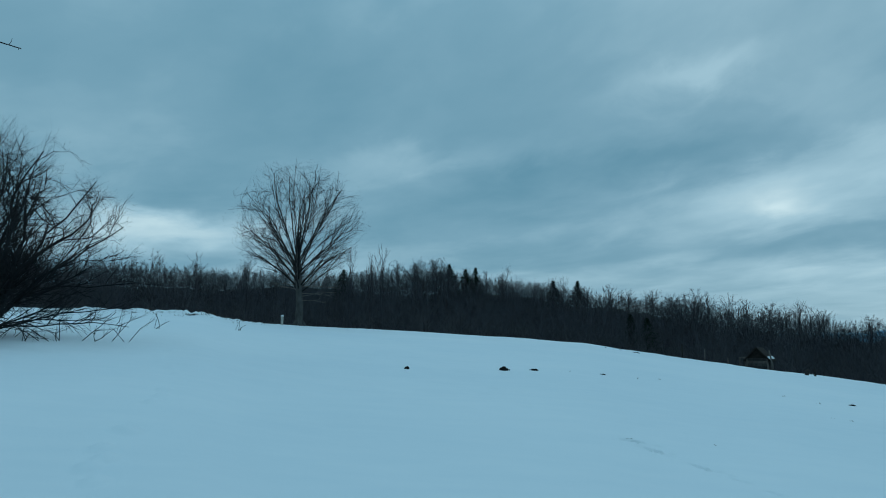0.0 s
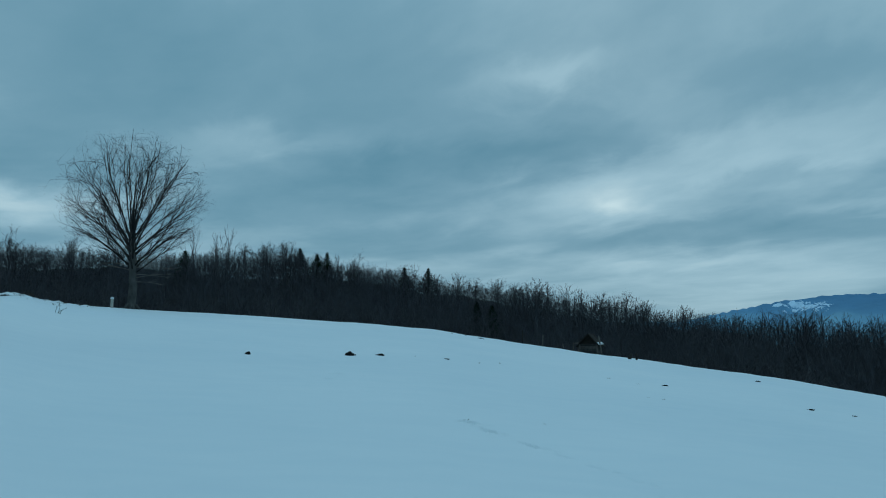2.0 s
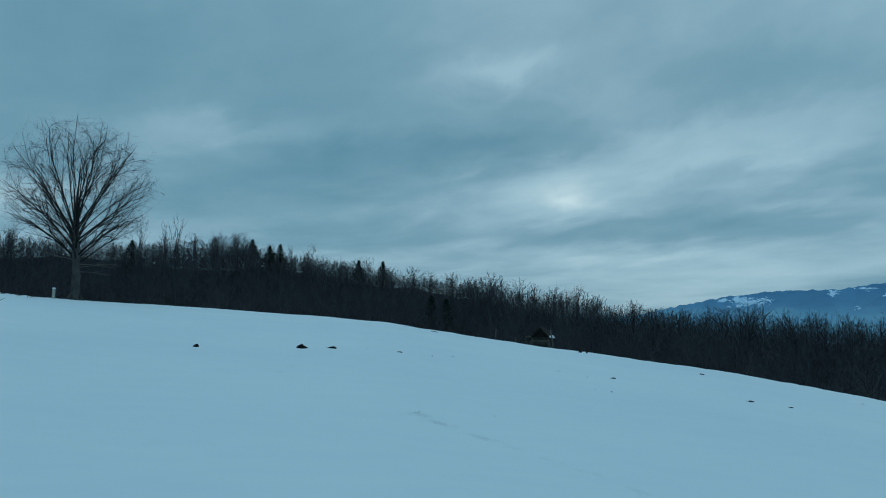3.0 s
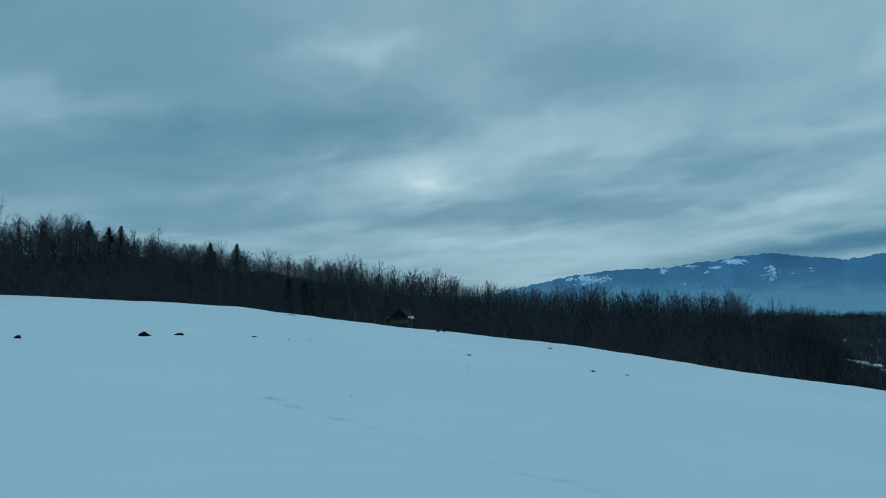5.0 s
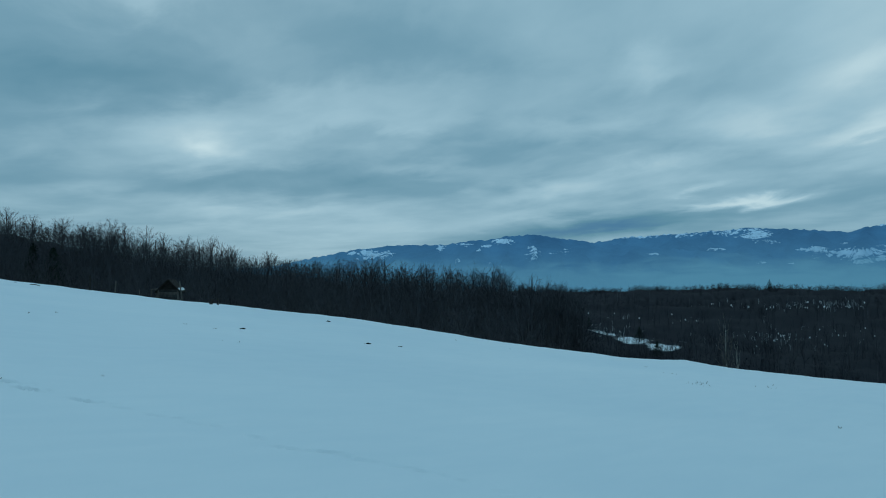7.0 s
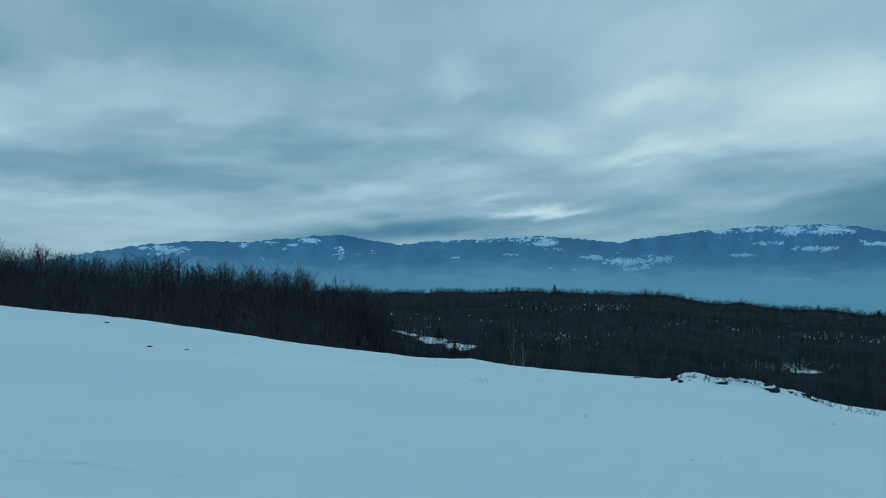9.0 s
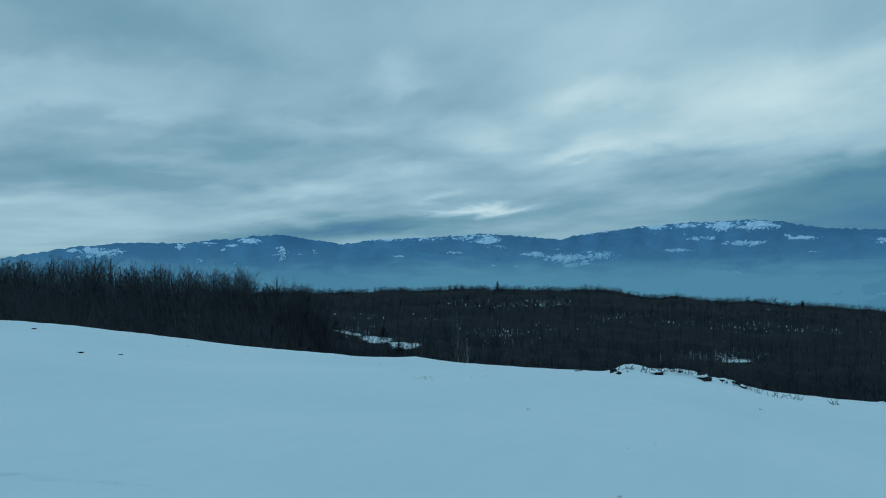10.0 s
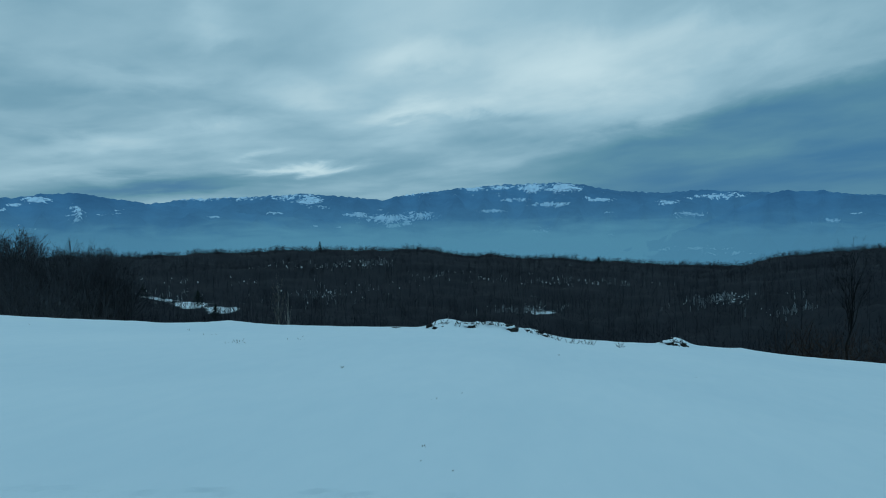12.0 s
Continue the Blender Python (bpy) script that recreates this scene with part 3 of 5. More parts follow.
def ground_z(x, y, fine=True):
    """Height of the ground; it is 0 under the walker, whose eye is at 1.6."""
    x, y = np.asarray(x, float), np.asarray(y, float)
    r, az = np.hypot(x, y), np.degrees(np.arctan2(x, y))
    rc, tan = brow(az)
    zc = 1.6 + rc * tan
    snow = zc / rc * r
    near = zc + (tan - 0.05) * (r - rc) - 0.004 * (r - rc) ** 2
    col = (az + 180) / 0.25
    i = np.clip(col.astype(int), 0, len(FINE_AZ) - 2)
    f = col - i
    lr = np.log(np.maximum(r, 1))
    far = np.zeros_like(r)
    far_z = [FAR_Z[k][i] * (1 - f) + FAR_Z[k][i + 1] * f for k in range(len(FAR_R))]
    k0 = far_z[0]
    m = np.clip((r - rc) / (80 - rc), 0, 1)
    first = np.where(r < rc + 6, near, 0)
    end6 = zc + (tan - 0.05) * 6 - 0.144
    m6 = np.clip((r - rc - 6) / (74 - rc), 0, 1)
    first = np.where(r >= rc + 6, end6 + (k0 - end6) * (0.75 * m6 + 0.25 * m6 * m6 * (3 - 2 * m6)), first)
    far = first
    for k in range(len(FAR_R) - 1):
        a, b = np.log(FAR_R[k]), np.log(FAR_R[k + 1])
        u = np.clip((lr - a) / (b - a), 0, 1)
        u = 0.5 * u + 0.5 * u * u * (3 - 2 * u)
        far = np.where(r >= FAR_R[k], far_z[k] * (1 - u) + far_z[k + 1] * u, far)
    z = np.where(r <= rc, snow, far)
    side = np.clip((az - 105.3) / 5.5, 0, 1) * np.clip((155 - az) / 12, 0, 1)
    z = z + 5.7 * side * side * (3 - 2 * side) * np.exp(-(((r - 440) / 80) ** 2))
    out = np.clip((r - 60) / 60, 0, 1)
    z = z + out * (1.2 * waves(x, y, 5, 70) + 0.5 * waves(x, y, 6, 24) + 0.30 * waves(x, y, 7, 7))
    if fine:
        near_walk = np.clip((r - 1.5) / 6, 0, 1) * np.clip((90 - r) / 30, 0, 1)
        z = z + near_walk * (0.030 * waves(x, y, 1, 9) + 0.010 * waves(x, y, 2, 2.2))
        # lumpy drifted bank by the shrub, stony hump on the east brow and a small one beside it
        lump = np.exp(-(((az + 24) / 7.5) ** 4)) * np.exp(-(((r - rc + 2) / 5) ** 2))
        z = z + lump * (0.08 * waves(x, y, 3, 2.2) + 0.12 * waves(x, y, 4, 1.0))
        for a, d, wa, wd, h in HUMPS:
            hump = h * np.exp(-(((az - a) / wa) ** 2) - ((r - d) / wd) ** 2)
            z = z + hump * (1 + 0.22 * waves(x, y, 8, 0.9) + 0.12 * waves(x, y, 9, 0.35))
    return z


# humps: bearing, distance, half widths (degrees, metres), height
HUMPS = [(84.0, 26.6, 1.5, 1.4, 0.32), (87.8, 26.3, 2.4, 1.6, 0.28), (91.6, 26.8, 1.4, 1.2, 0.14), (102.5, 32.2, 1.1, 0.9, 0.28), (107.6, 33.5, 0.8, 0.8, 0.07), (66.2, 30.6, 1.8, 1.2, 0.10)]
# ---- ground end


# ---- the ground sheet
# trodden marks: bearing, distance, length, width, depth, turn
def trail_marks():
    marks = [(a, r, 0.30, 0.20, -0.05, a + 10) for a, r in ((-27.75, 6.4), (-28.3, 6.9), (-27.2, 7.2), (-27.5, 7.6), (-25.5, 8.3), (-26.2, 8.4), (-24.2, 10.1), (-23.6, 10.7), (-23.4, 11.3), (-22.6, 13.4), (-22.9, 14.2), (-23.9, 16.2), (-23.0, 18.0), (-22.4, 20.5))]
    hops = [(14.1, 10.3), (14.6, 10.3), (15.7, 9.9), (16.1, 9.8), (19.2, 9.3), (19.9, 9.2), (22.1, 8.9), (24.6, 8.5), (27.4, 8.2), (32.2, 7.6), (34.7, 7.1), (38.0, 7.0), (40.9, 6.8), (43.9, 6.7), (47.2, 6.6), (52.5, 6.3), (56.1, 6.1), (59.6, 6.0), (64.6, 5.7), (69.5, 5.7), (78.0, 5.6), (81.7, 5.5), (88.8, 5.6)]
    way = [(r * math.sin(radians(a)), r * math.cos(radians(a))) for a, r in hops]
    for k, (a, r) in enumerate(hops):
        p, q = way[max(k - 1, 0)], way[min(k + 1, len(way) - 1)]
        head = math.degrees(math.atan2(q[0] - p[0], q[1] - p[1])) - 14
        marks.append((a, r, 0.28, 0.07, (0.07 + 0.035 * math.sin(7 * k)) * (1.0 if a < 26 else 0.6), head + 9 * math.sin(5 * k)))
        if k % 3:
            marks.append((a + 1.6, r - 0.10, 0.15, 0.06, 0.035, head + 11 * math.cos(3 * k)))
    marks += [(a, r, 0.34, 0.08, 0.12, a + 100) for a, r in ((3.5, 15.9), (4.7, 15.0), (2.1, 14.3), (4.0, 13.1), (5.6, 14.2), (6.3, 12.4), (2.9, 15.5))]
    return marks


# open snow among the trees: bearing, distance, half widths (degrees, metres)
GLADES = [(57.0, 268, 1.2, 10, 0.60), (59.4, 251, 1.6, 10, 0.76), (62.0, 241, 1.5, 9, 0.92), (64.4, 226, 1.4, 7, 1.15), (91.2, 216, 1.3, 8, 0.78), (105.6, 222, 2.6, 12, 0.42), (25.0, 104, 2.6, 4, 0.5), (36.5, 104, 1.8, 4, 0.5), (21.0, 104, 2.0, 4, 0.5)]


# specks of snow: bearing, distance, half widths, share
FLECKS = [(76.1, 351, 1.3, 9, 0.42), (73.5, 348, 1.6, 7, 0.14), (70.3, 352, 2.4, 7, 0.10), (72.8, 270, 3.2, 20, 0.30), (79.5, 300, 2.5, 12, 0.08), (85.2, 328, 2.6, 8, 0.22), (93.0, 315, 2.4, 8, 0.22), (97.6, 307, 1.6, 7, 0.14), (105.2, 219, 2.4, 9, 0.42), (90.0, 220, 2.0, 6, 0.32), (110.2, 195, 1.6, 6, 0.12), (55.3, 317, 1.3, 16, 0.16), (59.0, 262, 2.5, 12, 0.20), (63.0, 300, 5.0, 10, 0.10)]


def glade(x, y, grow_near=0.0):
    """How much a spot lies in a glade, 0 to 1; grow_near stretches the glades towards the hill top."""
    r, az = np.hypot(x, y), np.degrees(np.arctan2(x, y))
    out = np.zeros_like(r)
    for a, d, wa, wd, amount in GLADES:
        dr = r - d
        w = np.where(dr < 0, wd + grow_near * wd, wd)
        out = np.maximum(out, amount * np.exp(-(((az - a) / wa) ** 2) - (dr / w) ** 2))
    return out


def build_ground():
    az = np.concatenate([np.arange(-48, 9.9, 0.36), np.arange(10, 59.9, 0.2), np.arange(60, 128, 0.36), np.arange(128, 312, 4.0)])
    r = np.concatenate([np.geomspace(0.01, 4.0, 30), np.geomspace(4.05, 5.2, 20), np.linspace(5.25, 11.5, 140), np.geomspace(11.62, 64, 150), np.geomspace(65.5, 150, 20), np.geomspace(154, 500, 66), np.geomspace(540, 4950, 18)])
    A, R = np.meshgrid(np.radians(az), r)
    x, y = R * np.sin(A), R * np.cos(A)
    z = ground_z(x, y)
    for a, d, ln, wd, deep, turn in trail_marks():
        cx, cy = d * math.sin(radians(a)), d * math.cos(radians(a))
        c, s = math.cos(radians(turn)), math.sin(radians(turn))
        u, v = (x - cx) * s + (y - cy) * c, (x - cx) * c - (y - cy) * s
        q = (u / ln * 2) ** 2 + (v / wd * 2) ** 2
        z = z - deep * np.exp(-q) + 0.25 * deep * np.exp(-((q - 2.2) ** 2))
    rows, cols = R.shape
    idx = np.arange(rows * cols).reshape(rows, cols)
    nxt = np.roll(idx, -1, axis=1)
    faces = np.stack([idx[:-1], idx[1:], nxt[1:], nxt[:-1]], -1).reshape(-1, 4)
    me = smooth(mesh_of("ground", np.stack([x, y, z], -1).reshape(-1, 3), faces, M_GROUND))
    deg = np.degrees(np.arctan2(x, y))
    rc, _ = brow(deg)
    # the woods' dimness is put into the ground colour beyond the brow
    dark_floor = np.clip((R - rc - 1.0) / 3.5, 0, 1)
    far = np.clip((R - 170) / 60, 0, 1) * np.clip((deg - 46) / 8, 0, 1)
    dark_floor = dark_floor * (1 - far * np.clip(0.05 + 0.2 * waves(x, y, 21, 30) + 0.1 * waves(x, y, 22, 9), 0, 0.3))
    dark_floor = dark_floor * (1 - np.clip(glade(x, y), 0, 1))
    # bare turf and stones show through on the humps and the bank
    for a, d, wa, wd, h in HUMPS[:4]:
        dark_floor = np.maximum(dark_floor, 0.39 * np.exp(-(((deg - a) / wa) ** 2) - ((R - d + 0.6) / wd) ** 2))
    dark_floor = np.maximum(dark_floor, 0.455 * np.exp(-(((deg + 23) / 7) ** 4)) * np.exp(-(((R - rc + 3) / 4) ** 2)))
    at = me.attributes.new("dark_floor", "FLOAT", "POINT")
    at.data.foreach_set("value", dark_floor.ravel().astype(np.float32))
    tagged(new("ground", me), "snow-covered hill top falling away to a wooded valley floor", "ground", kind="structure")


build_ground()


# ---- far mountain ranges across the valley
RANGES = [
    # distance, run of the slope, bearings, heights in degrees above the level
    (3700, 1150, [20, 30, 34.6, 37, 40, 46, 49, 51.3, 53.3, 56.5, 59, 63, 68, 74, 80, 90], [0.2, 0.8, 1.8, 2.35, 2.87, 3.1, 3.45, 3.72, 3.96, 3.48, 3.2, 2.8, 2.3, 1.6, 0.8, -1]),
    (4650, 1500, [40, 50, 55, 59, 61.5, 65, 68, 70.6, 74, 77.4, 79.5, 82, 85, 88, 92, 94, 97.5, 101, 104, 107.5, 115, 125, 150], [1, 2, 2.8, 3.22, 3.6, 3.7, 3.9, 4.08, 3.82, 3.55, 4.03, 4.27, 4.6, 4.8, 4.86, 4.65, 3.95, 3.76, 3.89, 3.6, 3.1, 2.6, 2.0]),
    (3900, 1100, [96, 101, 104, 107, 109.5, 112, 116, 125, 150], [-1.5, 0.2, 1.3, 2.7, 3.7, 3.6, 2.95, 2.4, 1.8]),
]


def build_mountains():
    az = np.arange(20, 150, 0.14)
    r = np.concatenate([np.linspace(2300, 3600, 34), np.linspace(3630, 4000, 14), np.linspace(4040, 4600, 22), np.linspace(4640, 4900, 8)])
    A, R = np.meshgrid(az, r)
    x, y = R * np.sin(np.radians(A)), R * np.cos(np.radians(A))
    rough = waves(x, y, 31, 900, 12) * 0.6 + waves(x, y, 32, 330, 12) * 0.4
    spur = np.abs(waves(A * 12, R * 0.02, 33, 60, 10))
    fine = waves(x, y, 34, 260, 12)
    z = np.full_like(R, -165.0) + 6 * waves(x, y, 35, 500)
    which = np.zeros_like(R)
    for k, (d, run, bearings, heights) in enumerate(RANGES):
        crest = 1.6 + d * np.tan(np.radians(np.interp(A, bearings, heights) + 0.05 * waves(A * 10, A * 0, 40 + k, 8) + 0.025 * waves(A * 10, A * 0, 45 + k, 2.2)))
        u = np.clip((R - (d - run)) / run, 0, 1)
        up = u**1.15 * (1 - 0.42 * np.sin(np.pi * u) * (spur + 0.5 * rough)) + 0.05 * np.sin(np.pi * u) * fine
        down = np.clip(1 - (R - d) / 500, 0, 1)
        h = -165 + (crest + 165) * np.where(R <= d, up, down)
        which = np.where(h > z, k + 1, which)
        z = np.maximum(z, h)
    el = np.degrees(np.arctan2(z - 1.6, R))
    # offsets to the painted haze, by range and bearing
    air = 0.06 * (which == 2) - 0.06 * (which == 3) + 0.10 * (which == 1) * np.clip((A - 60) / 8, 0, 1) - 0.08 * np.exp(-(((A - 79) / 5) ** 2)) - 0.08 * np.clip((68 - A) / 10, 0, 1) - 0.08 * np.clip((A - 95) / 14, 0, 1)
    rows, cols = R.shape
    idx = np.arange(rows * cols).reshape(rows, cols)
    faces = np.stack([idx[:-1, :-1], idx[1:, :-1], idx[1:, 1:], idx[:-1, 1:]], -1).reshape(-1, 4)
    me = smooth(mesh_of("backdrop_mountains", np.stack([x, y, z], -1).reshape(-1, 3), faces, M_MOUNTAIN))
    for name, values in (("air", air), ("painted_relief", np.clip(0.5 + 0.8 * np.clip(el / 1.5, 0, 1) * (spur - 0.5) + 0.4 * rough, 0, 1))):
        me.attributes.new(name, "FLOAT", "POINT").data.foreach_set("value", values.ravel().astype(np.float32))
    tagged(new("backdrop_mountains", me), "mountain range streaked with snow across the valley, blue haze painted on", "mountain", kind="structure")


build_mountains()

# ---- woodland
TOP_AZ = [-90, -28, -21, -12, -6, -3, 1.6, 6.5, 9.4, 13, 16.2, 19.7, 22, 26.5, 30, 35.5, 40, 46.5, 48.3, 50.5, 52.5, 54.5, 56.5, 60]
TOP_EL = [8.0, 6.8, 6.5, 6.5, 7.0, 7.35, 6.25, 5.8, 5.1, 4.5, 4.0, 4.1, 3.4, 2.7, 2.1, 1.6, 1.5, 1.15, 0.8, 0.5, 0.15, -0.2, -0.7, -2.2]


def thin(polys, keep, widen):
    """Fewer points along each path, and wider."""
    return [(p[keep], r[keep] * widen) for p, r in polys]


def woodland_template(seed, kind):
    """A bare tree of unit height: a wood's near edge, far woods or low brush."""
    rng = np.random.default_rng(seed)
    if kind == "far":
        trunk, limb, sub, _, _ = broadleaf(seed, 9.0, rng.uniform(2.4, 3.4), 0.8, 7, 5, 0, trunk_r=0.10, lift=0.15, low_phi=-0.8, fork=0.14)
        v, f = merge([tubes(thin(trunk, [0, 4, 8], 0.9), 2), tubes(thin(limb, [0, 4, 7], 1.5), 2), tubes(thin(sub, [0, 4], 4.5), 2)])
    elif kind == "scrub":
        trunk, limb, sub, twig, _ = broadleaf(seed, 9.0, rng.uniform(3.0, 4.6), 0.6, 8, 4, 4, trunk_r=0.09, lift=0.18, low_phi=-0.7, fork=0.08, lean=tuple(rng.uniform(-0.9, 0.9, 2)))
        v, f = merge([tubes(thin(trunk, [0, 4, 8], 0.8), 2), tubes(thin(limb, [0, 3, 7], 1.5), 2), tubes(thin(sub, [0, 4], 2.3), 2), tubes(thin(twig, [0, 2], 3.2), 2)])
    elif kind == "copse":
        trunk, limb, sub, twig, _ = broadleaf(seed, 9.0, rng.uniform(3.4, 5.0), 0.4, 8, 4, 3, trunk_r=0.09, lift=0.18, low_phi=-0.8, fork=0.06, lean=tuple(rng.uniform(-0.9, 0.9, 2)))
        v, f = merge([tubes(thin(limb, [0, 3, 7], 2.5), 2), tubes(thin(sub, [0, 4], 4.5), 2), tubes(thin(twig, [0, 2], 5.5), 2)])
    elif kind == "ridge":
        trunk, limb, sub, _, _ = broadleaf(seed, 9.0, rng.uniform(4.0, 6.0), 0.3, 6, 4, 0, trunk_r=0.10, lift=0.15, low_phi=-0.9, fork=0.05)
        v, f = merge([tubes(thin(limb, [0, 7], 7.0), 2), tubes(thin(sub, [0, 4], 16.0), 2)])
    elif kind == "thicket":
        trunk, limb, sub, twig, _ = broadleaf(seed, 9.0, rng.uniform(3.2, 4.6), 0.3, 8, 5, 2, trunk_r=0.10, lift=0.25, low_phi=-0.7, fork=0.05)
        v, f = merge([tubes(thin(limb, [0, 7], 2.0), 2), tubes(thin(sub, [0, 4], 4.0), 2), tubes(thin(twig, [0, 2], 5.5), 2)])
    elif kind == "brush":
        trunk, limb, sub, _, _ = broadleaf(seed, 9.0, rng.uniform(4.0, 6.0), 0.2, 8, 6, 0, trunk_r=0.10, lift=0.2, low_phi=-0.7, fork=0.03)
        v, f = merge([tubes(thin(limb, [0, 7], 1.4), 2), tubes(thin(sub, [0, 4], 2.5), 2)])
    else:
        rx = rng.uniform(1.7, 2.9)
        crown = Crown((rng.uniform(-0.3, 0.3), rng.uniform(-0.3, 0.3), 5.8), rx, 3.2, 3.4)
        tp = np.array([[0, 0, 0], [0.1, 0, 3.0], [0, 0.1, 6.0], [rng.uniform(-0.3, 0.3), 0, 8.6]])
        limb = fork_off([(tp, np.array([0.10, 0.085, 0.05, 0.02]))], 13, (0.2, 0.97), crown, 0.9, (0.75, 1.02), 0.042, 5, rng, 5.0, 0.03)
        limb = [(p + (p - p[0]) * [0, 0, 0.12], r) for p, r in limb]
        sub = fork_off(limb, 6, (0.2, 0.95), crown, 0.35, (0.8, 1.05), 0.034, 3, rng, 1.9, 0.03)
        twig = off_shoots(sub, 4, 0.2, 0.60, 0.036, 2, rng, 0.40, 0.25, 0.05)
        v, f = merge([tubes([(tp, np.array([0.10, 0.085, 0.05, 0.02]))], 3), tubes(limb, 2), tubes(sub, 2), tubes(twig, 2)])
    return v / 9.0, f


def scatter(name, templates, spots, mat, label, category):
    """One object of many like plants. spots: x, y, z, height, width factor, turn."""
    pairs = []
    for k, (x, y, z, h, w, turn) in enumerate(spots):
        v, f = templates[k % len(templates)]
        c, s = math.cos(turn), math.sin(turn)
        q = np.stack([(v[:, 0] * c - v[:, 1] * s) * h * w + x, (v[:, 0] * s + v[:, 1] * c) * h * w + y, v[:, 2] * h + z], -1)
        pairs.append((q.astype(np.float32), f))
    v, f = merge(pairs)
    return tagged(new(name, mesh_of(name, v, f, mat)), label, category, kind="stuff")


def spots_in(seed, count, az0, az1, r0, r1, height, power=1.0, clear=0.0):
    """Random places in a sector of the plan. r0 is counted from the brow when it is negative."""
    rng = np.random.default_rng(seed)
    az = rng.uniform(az0, az1, count)
    rc, _ = brow(az)
    lo = np.where(r0 < 0, rc - r0, r0)
    r = np.sqrt(lo**2 + (np.maximum(r1, lo + 5) ** 2 - lo**2) * rng.uniform(0, 1, count) ** power)
    x, y = r * np.sin(np.radians(az)), r * np.cos(np.radians(az))
    z = ground_z(x, y, False)
    h = height(az, r, z, rng)
    ok = glade(x, y, clear) < 0.78
    return np.stack([x, y, z - 0.1, h, rng.uniform(0.8, 1.25, count), rng.uniform(0, 6.283, count)], -1)[ok]


def edge_height(az, r, z, rng):
    top = 1.6 + r * np.tan(np.radians(np.interp(az, TOP_AZ, TOP_EL)))
    return np.clip((top - z) * (0.97 - 0.32 * rng.uniform(0, 1, len(az)) ** 1.2) * np.interp(r, [45, 95], [0.70, 1.0]), 2.0, 14.0)


def crown_height(az, r, z, rng):
    """Trees whose crowns make the skyline, in rounded groups."""
    top = 1.6 + r * np.tan(np.radians(np.interp(az, TOP_AZ, TOP_EL)))
    groups = 0.75 * waves(az * 10, az * 0, 71, 26) + 0.55 * waves(az * 10, az * 0, 72, 9)
    return np.clip(top - z + 0.85 + groups - 3.0 * rng.uniform(0, 1, len(az)) ** 1.2, 2.8, 14.0)


def core_height(az, r, z, rng):
    """Close young growth that fills the wood below the crowns."""
    top = 1.6 + r * np.tan(np.radians(np.interp(az, TOP_AZ, TOP_EL)))
    return np.clip((top - z) * (np.interp(az, [18, 28], [0.93, 0.99]) - 0.30 * rng.uniform(0, 1, len(az)) ** 1.2) + 0.25 * waves(az * 10, az * 0, 71, 22), 2.0, 14.0)


def ridge_height(az, r, z, rng):
    return rng.uniform(2.2, 4.0, len(az)) + 0.5 * waves(az * 10, az * 0, 73, 12)


def far_height(az, r, z, rng):
    return np.where(r > 360, rng.uniform(2.4, 4.2, len(az)), rng.uniform(4.6, 7.2, len(az)))


def brush_height(az, r, z, rng):
    return rng.uniform(1.4, 3.6, len(az))


far_kinds = [woodland_template(200 + k, "far") for k in range(8)]
scrub_kinds = [woodland_template(400 + k, "scrub") for k in range(9)]
copse_kinds = [woodland_template(450 + k, "copse") for k in range(8)]
crown_kinds = [woodland_template(600 + k, "crown") for k in range(9)]
ridge_kinds = [woodland_template(350 + k, "ridge") for k in range(8)]
thicket_kinds = [woodland_template(380 + k, "thicket") for k in range(7)]
brush_kinds = [woodland_template(300 + k, "brush") for k in range(6)]
scatter("woodland", scrub_kinds, spots_in(1, 900, -50, 56, -12, 104, edge_height, 0.75, 0.3), M_WOODS, "dense bare broadleaf woodland behind the snowy brow", "woodland")
scatter("crest_woodland", copse_kinds, spots_in(11, 700, -62, 55, 94, 113, edge_height, 1.0, 0.2), M_WOODS, "low dense bare scrub wood along the hill crest", "woodland")
scatter("skyline_woodland", crown_kinds, spots_in(18, 330, -62, 58, 84, 112, crown_height, 1.0, 0.2), M_WOODS, "rounded bare crowns along the top of the wood", "woodland")
scatter("crest_scrub", thicket_kinds, spots_in(19, 1700, -50, 58, 93, 112, core_height, 1.0, 0.1), M_WOODS, "dense low bare scrub on the hill crest", "woodland")
scatter("ridge_woodland", ridge_kinds, spots_in(17, 1700, 50, 128, 415, 468, ridge_height, 1.0, 0.2), M_SHADEDWOODS, "bare trees along the crest of the far ridge", "woodland")
scatter("crest_thicket", brush_kinds, spots_in(15, 1000, -62, 56, 94, 112, brush_height, 1.0, 0.0), M_BRUSH, "low leafless thicket on the wooded crest", "undergrowth")
scatter("slope_woodland", scrub_kinds, spots_in(16, 300, 2, 52, 78, 112, edge_height, 0.8, 0.2), M_WOODS, "bare trees on the wooded slope", "woodland")
scatter("ridge_scrub", ridge_kinds, spots_in(12, 2800, 46, 132, 330, 475, brush_height, 1.0, 0.2), M_SHADEDBRUSH, "leafless scrub along the far ridge", "undergrowth")
scatter("rusty_thicket", brush_kinds, spots_in(13, 420, 109, 130, -8, 75, brush_height, 1.0, 0.2), M_RUSTY, "rusty brown thicket below the eastern brow", "undergrowth")
scatter("valley_woodland", far_kinds, np.concatenate([spots_in(2, 1500, 46, 132, 75, 235, far_height, 0.9, 1.6), spots_in(3, 1850, 46, 132, 225, 360, far_height, 0.9, 1.0)]), M_SHADEDWOODS, "bare winter woodland covering the far hillside", "woodland")
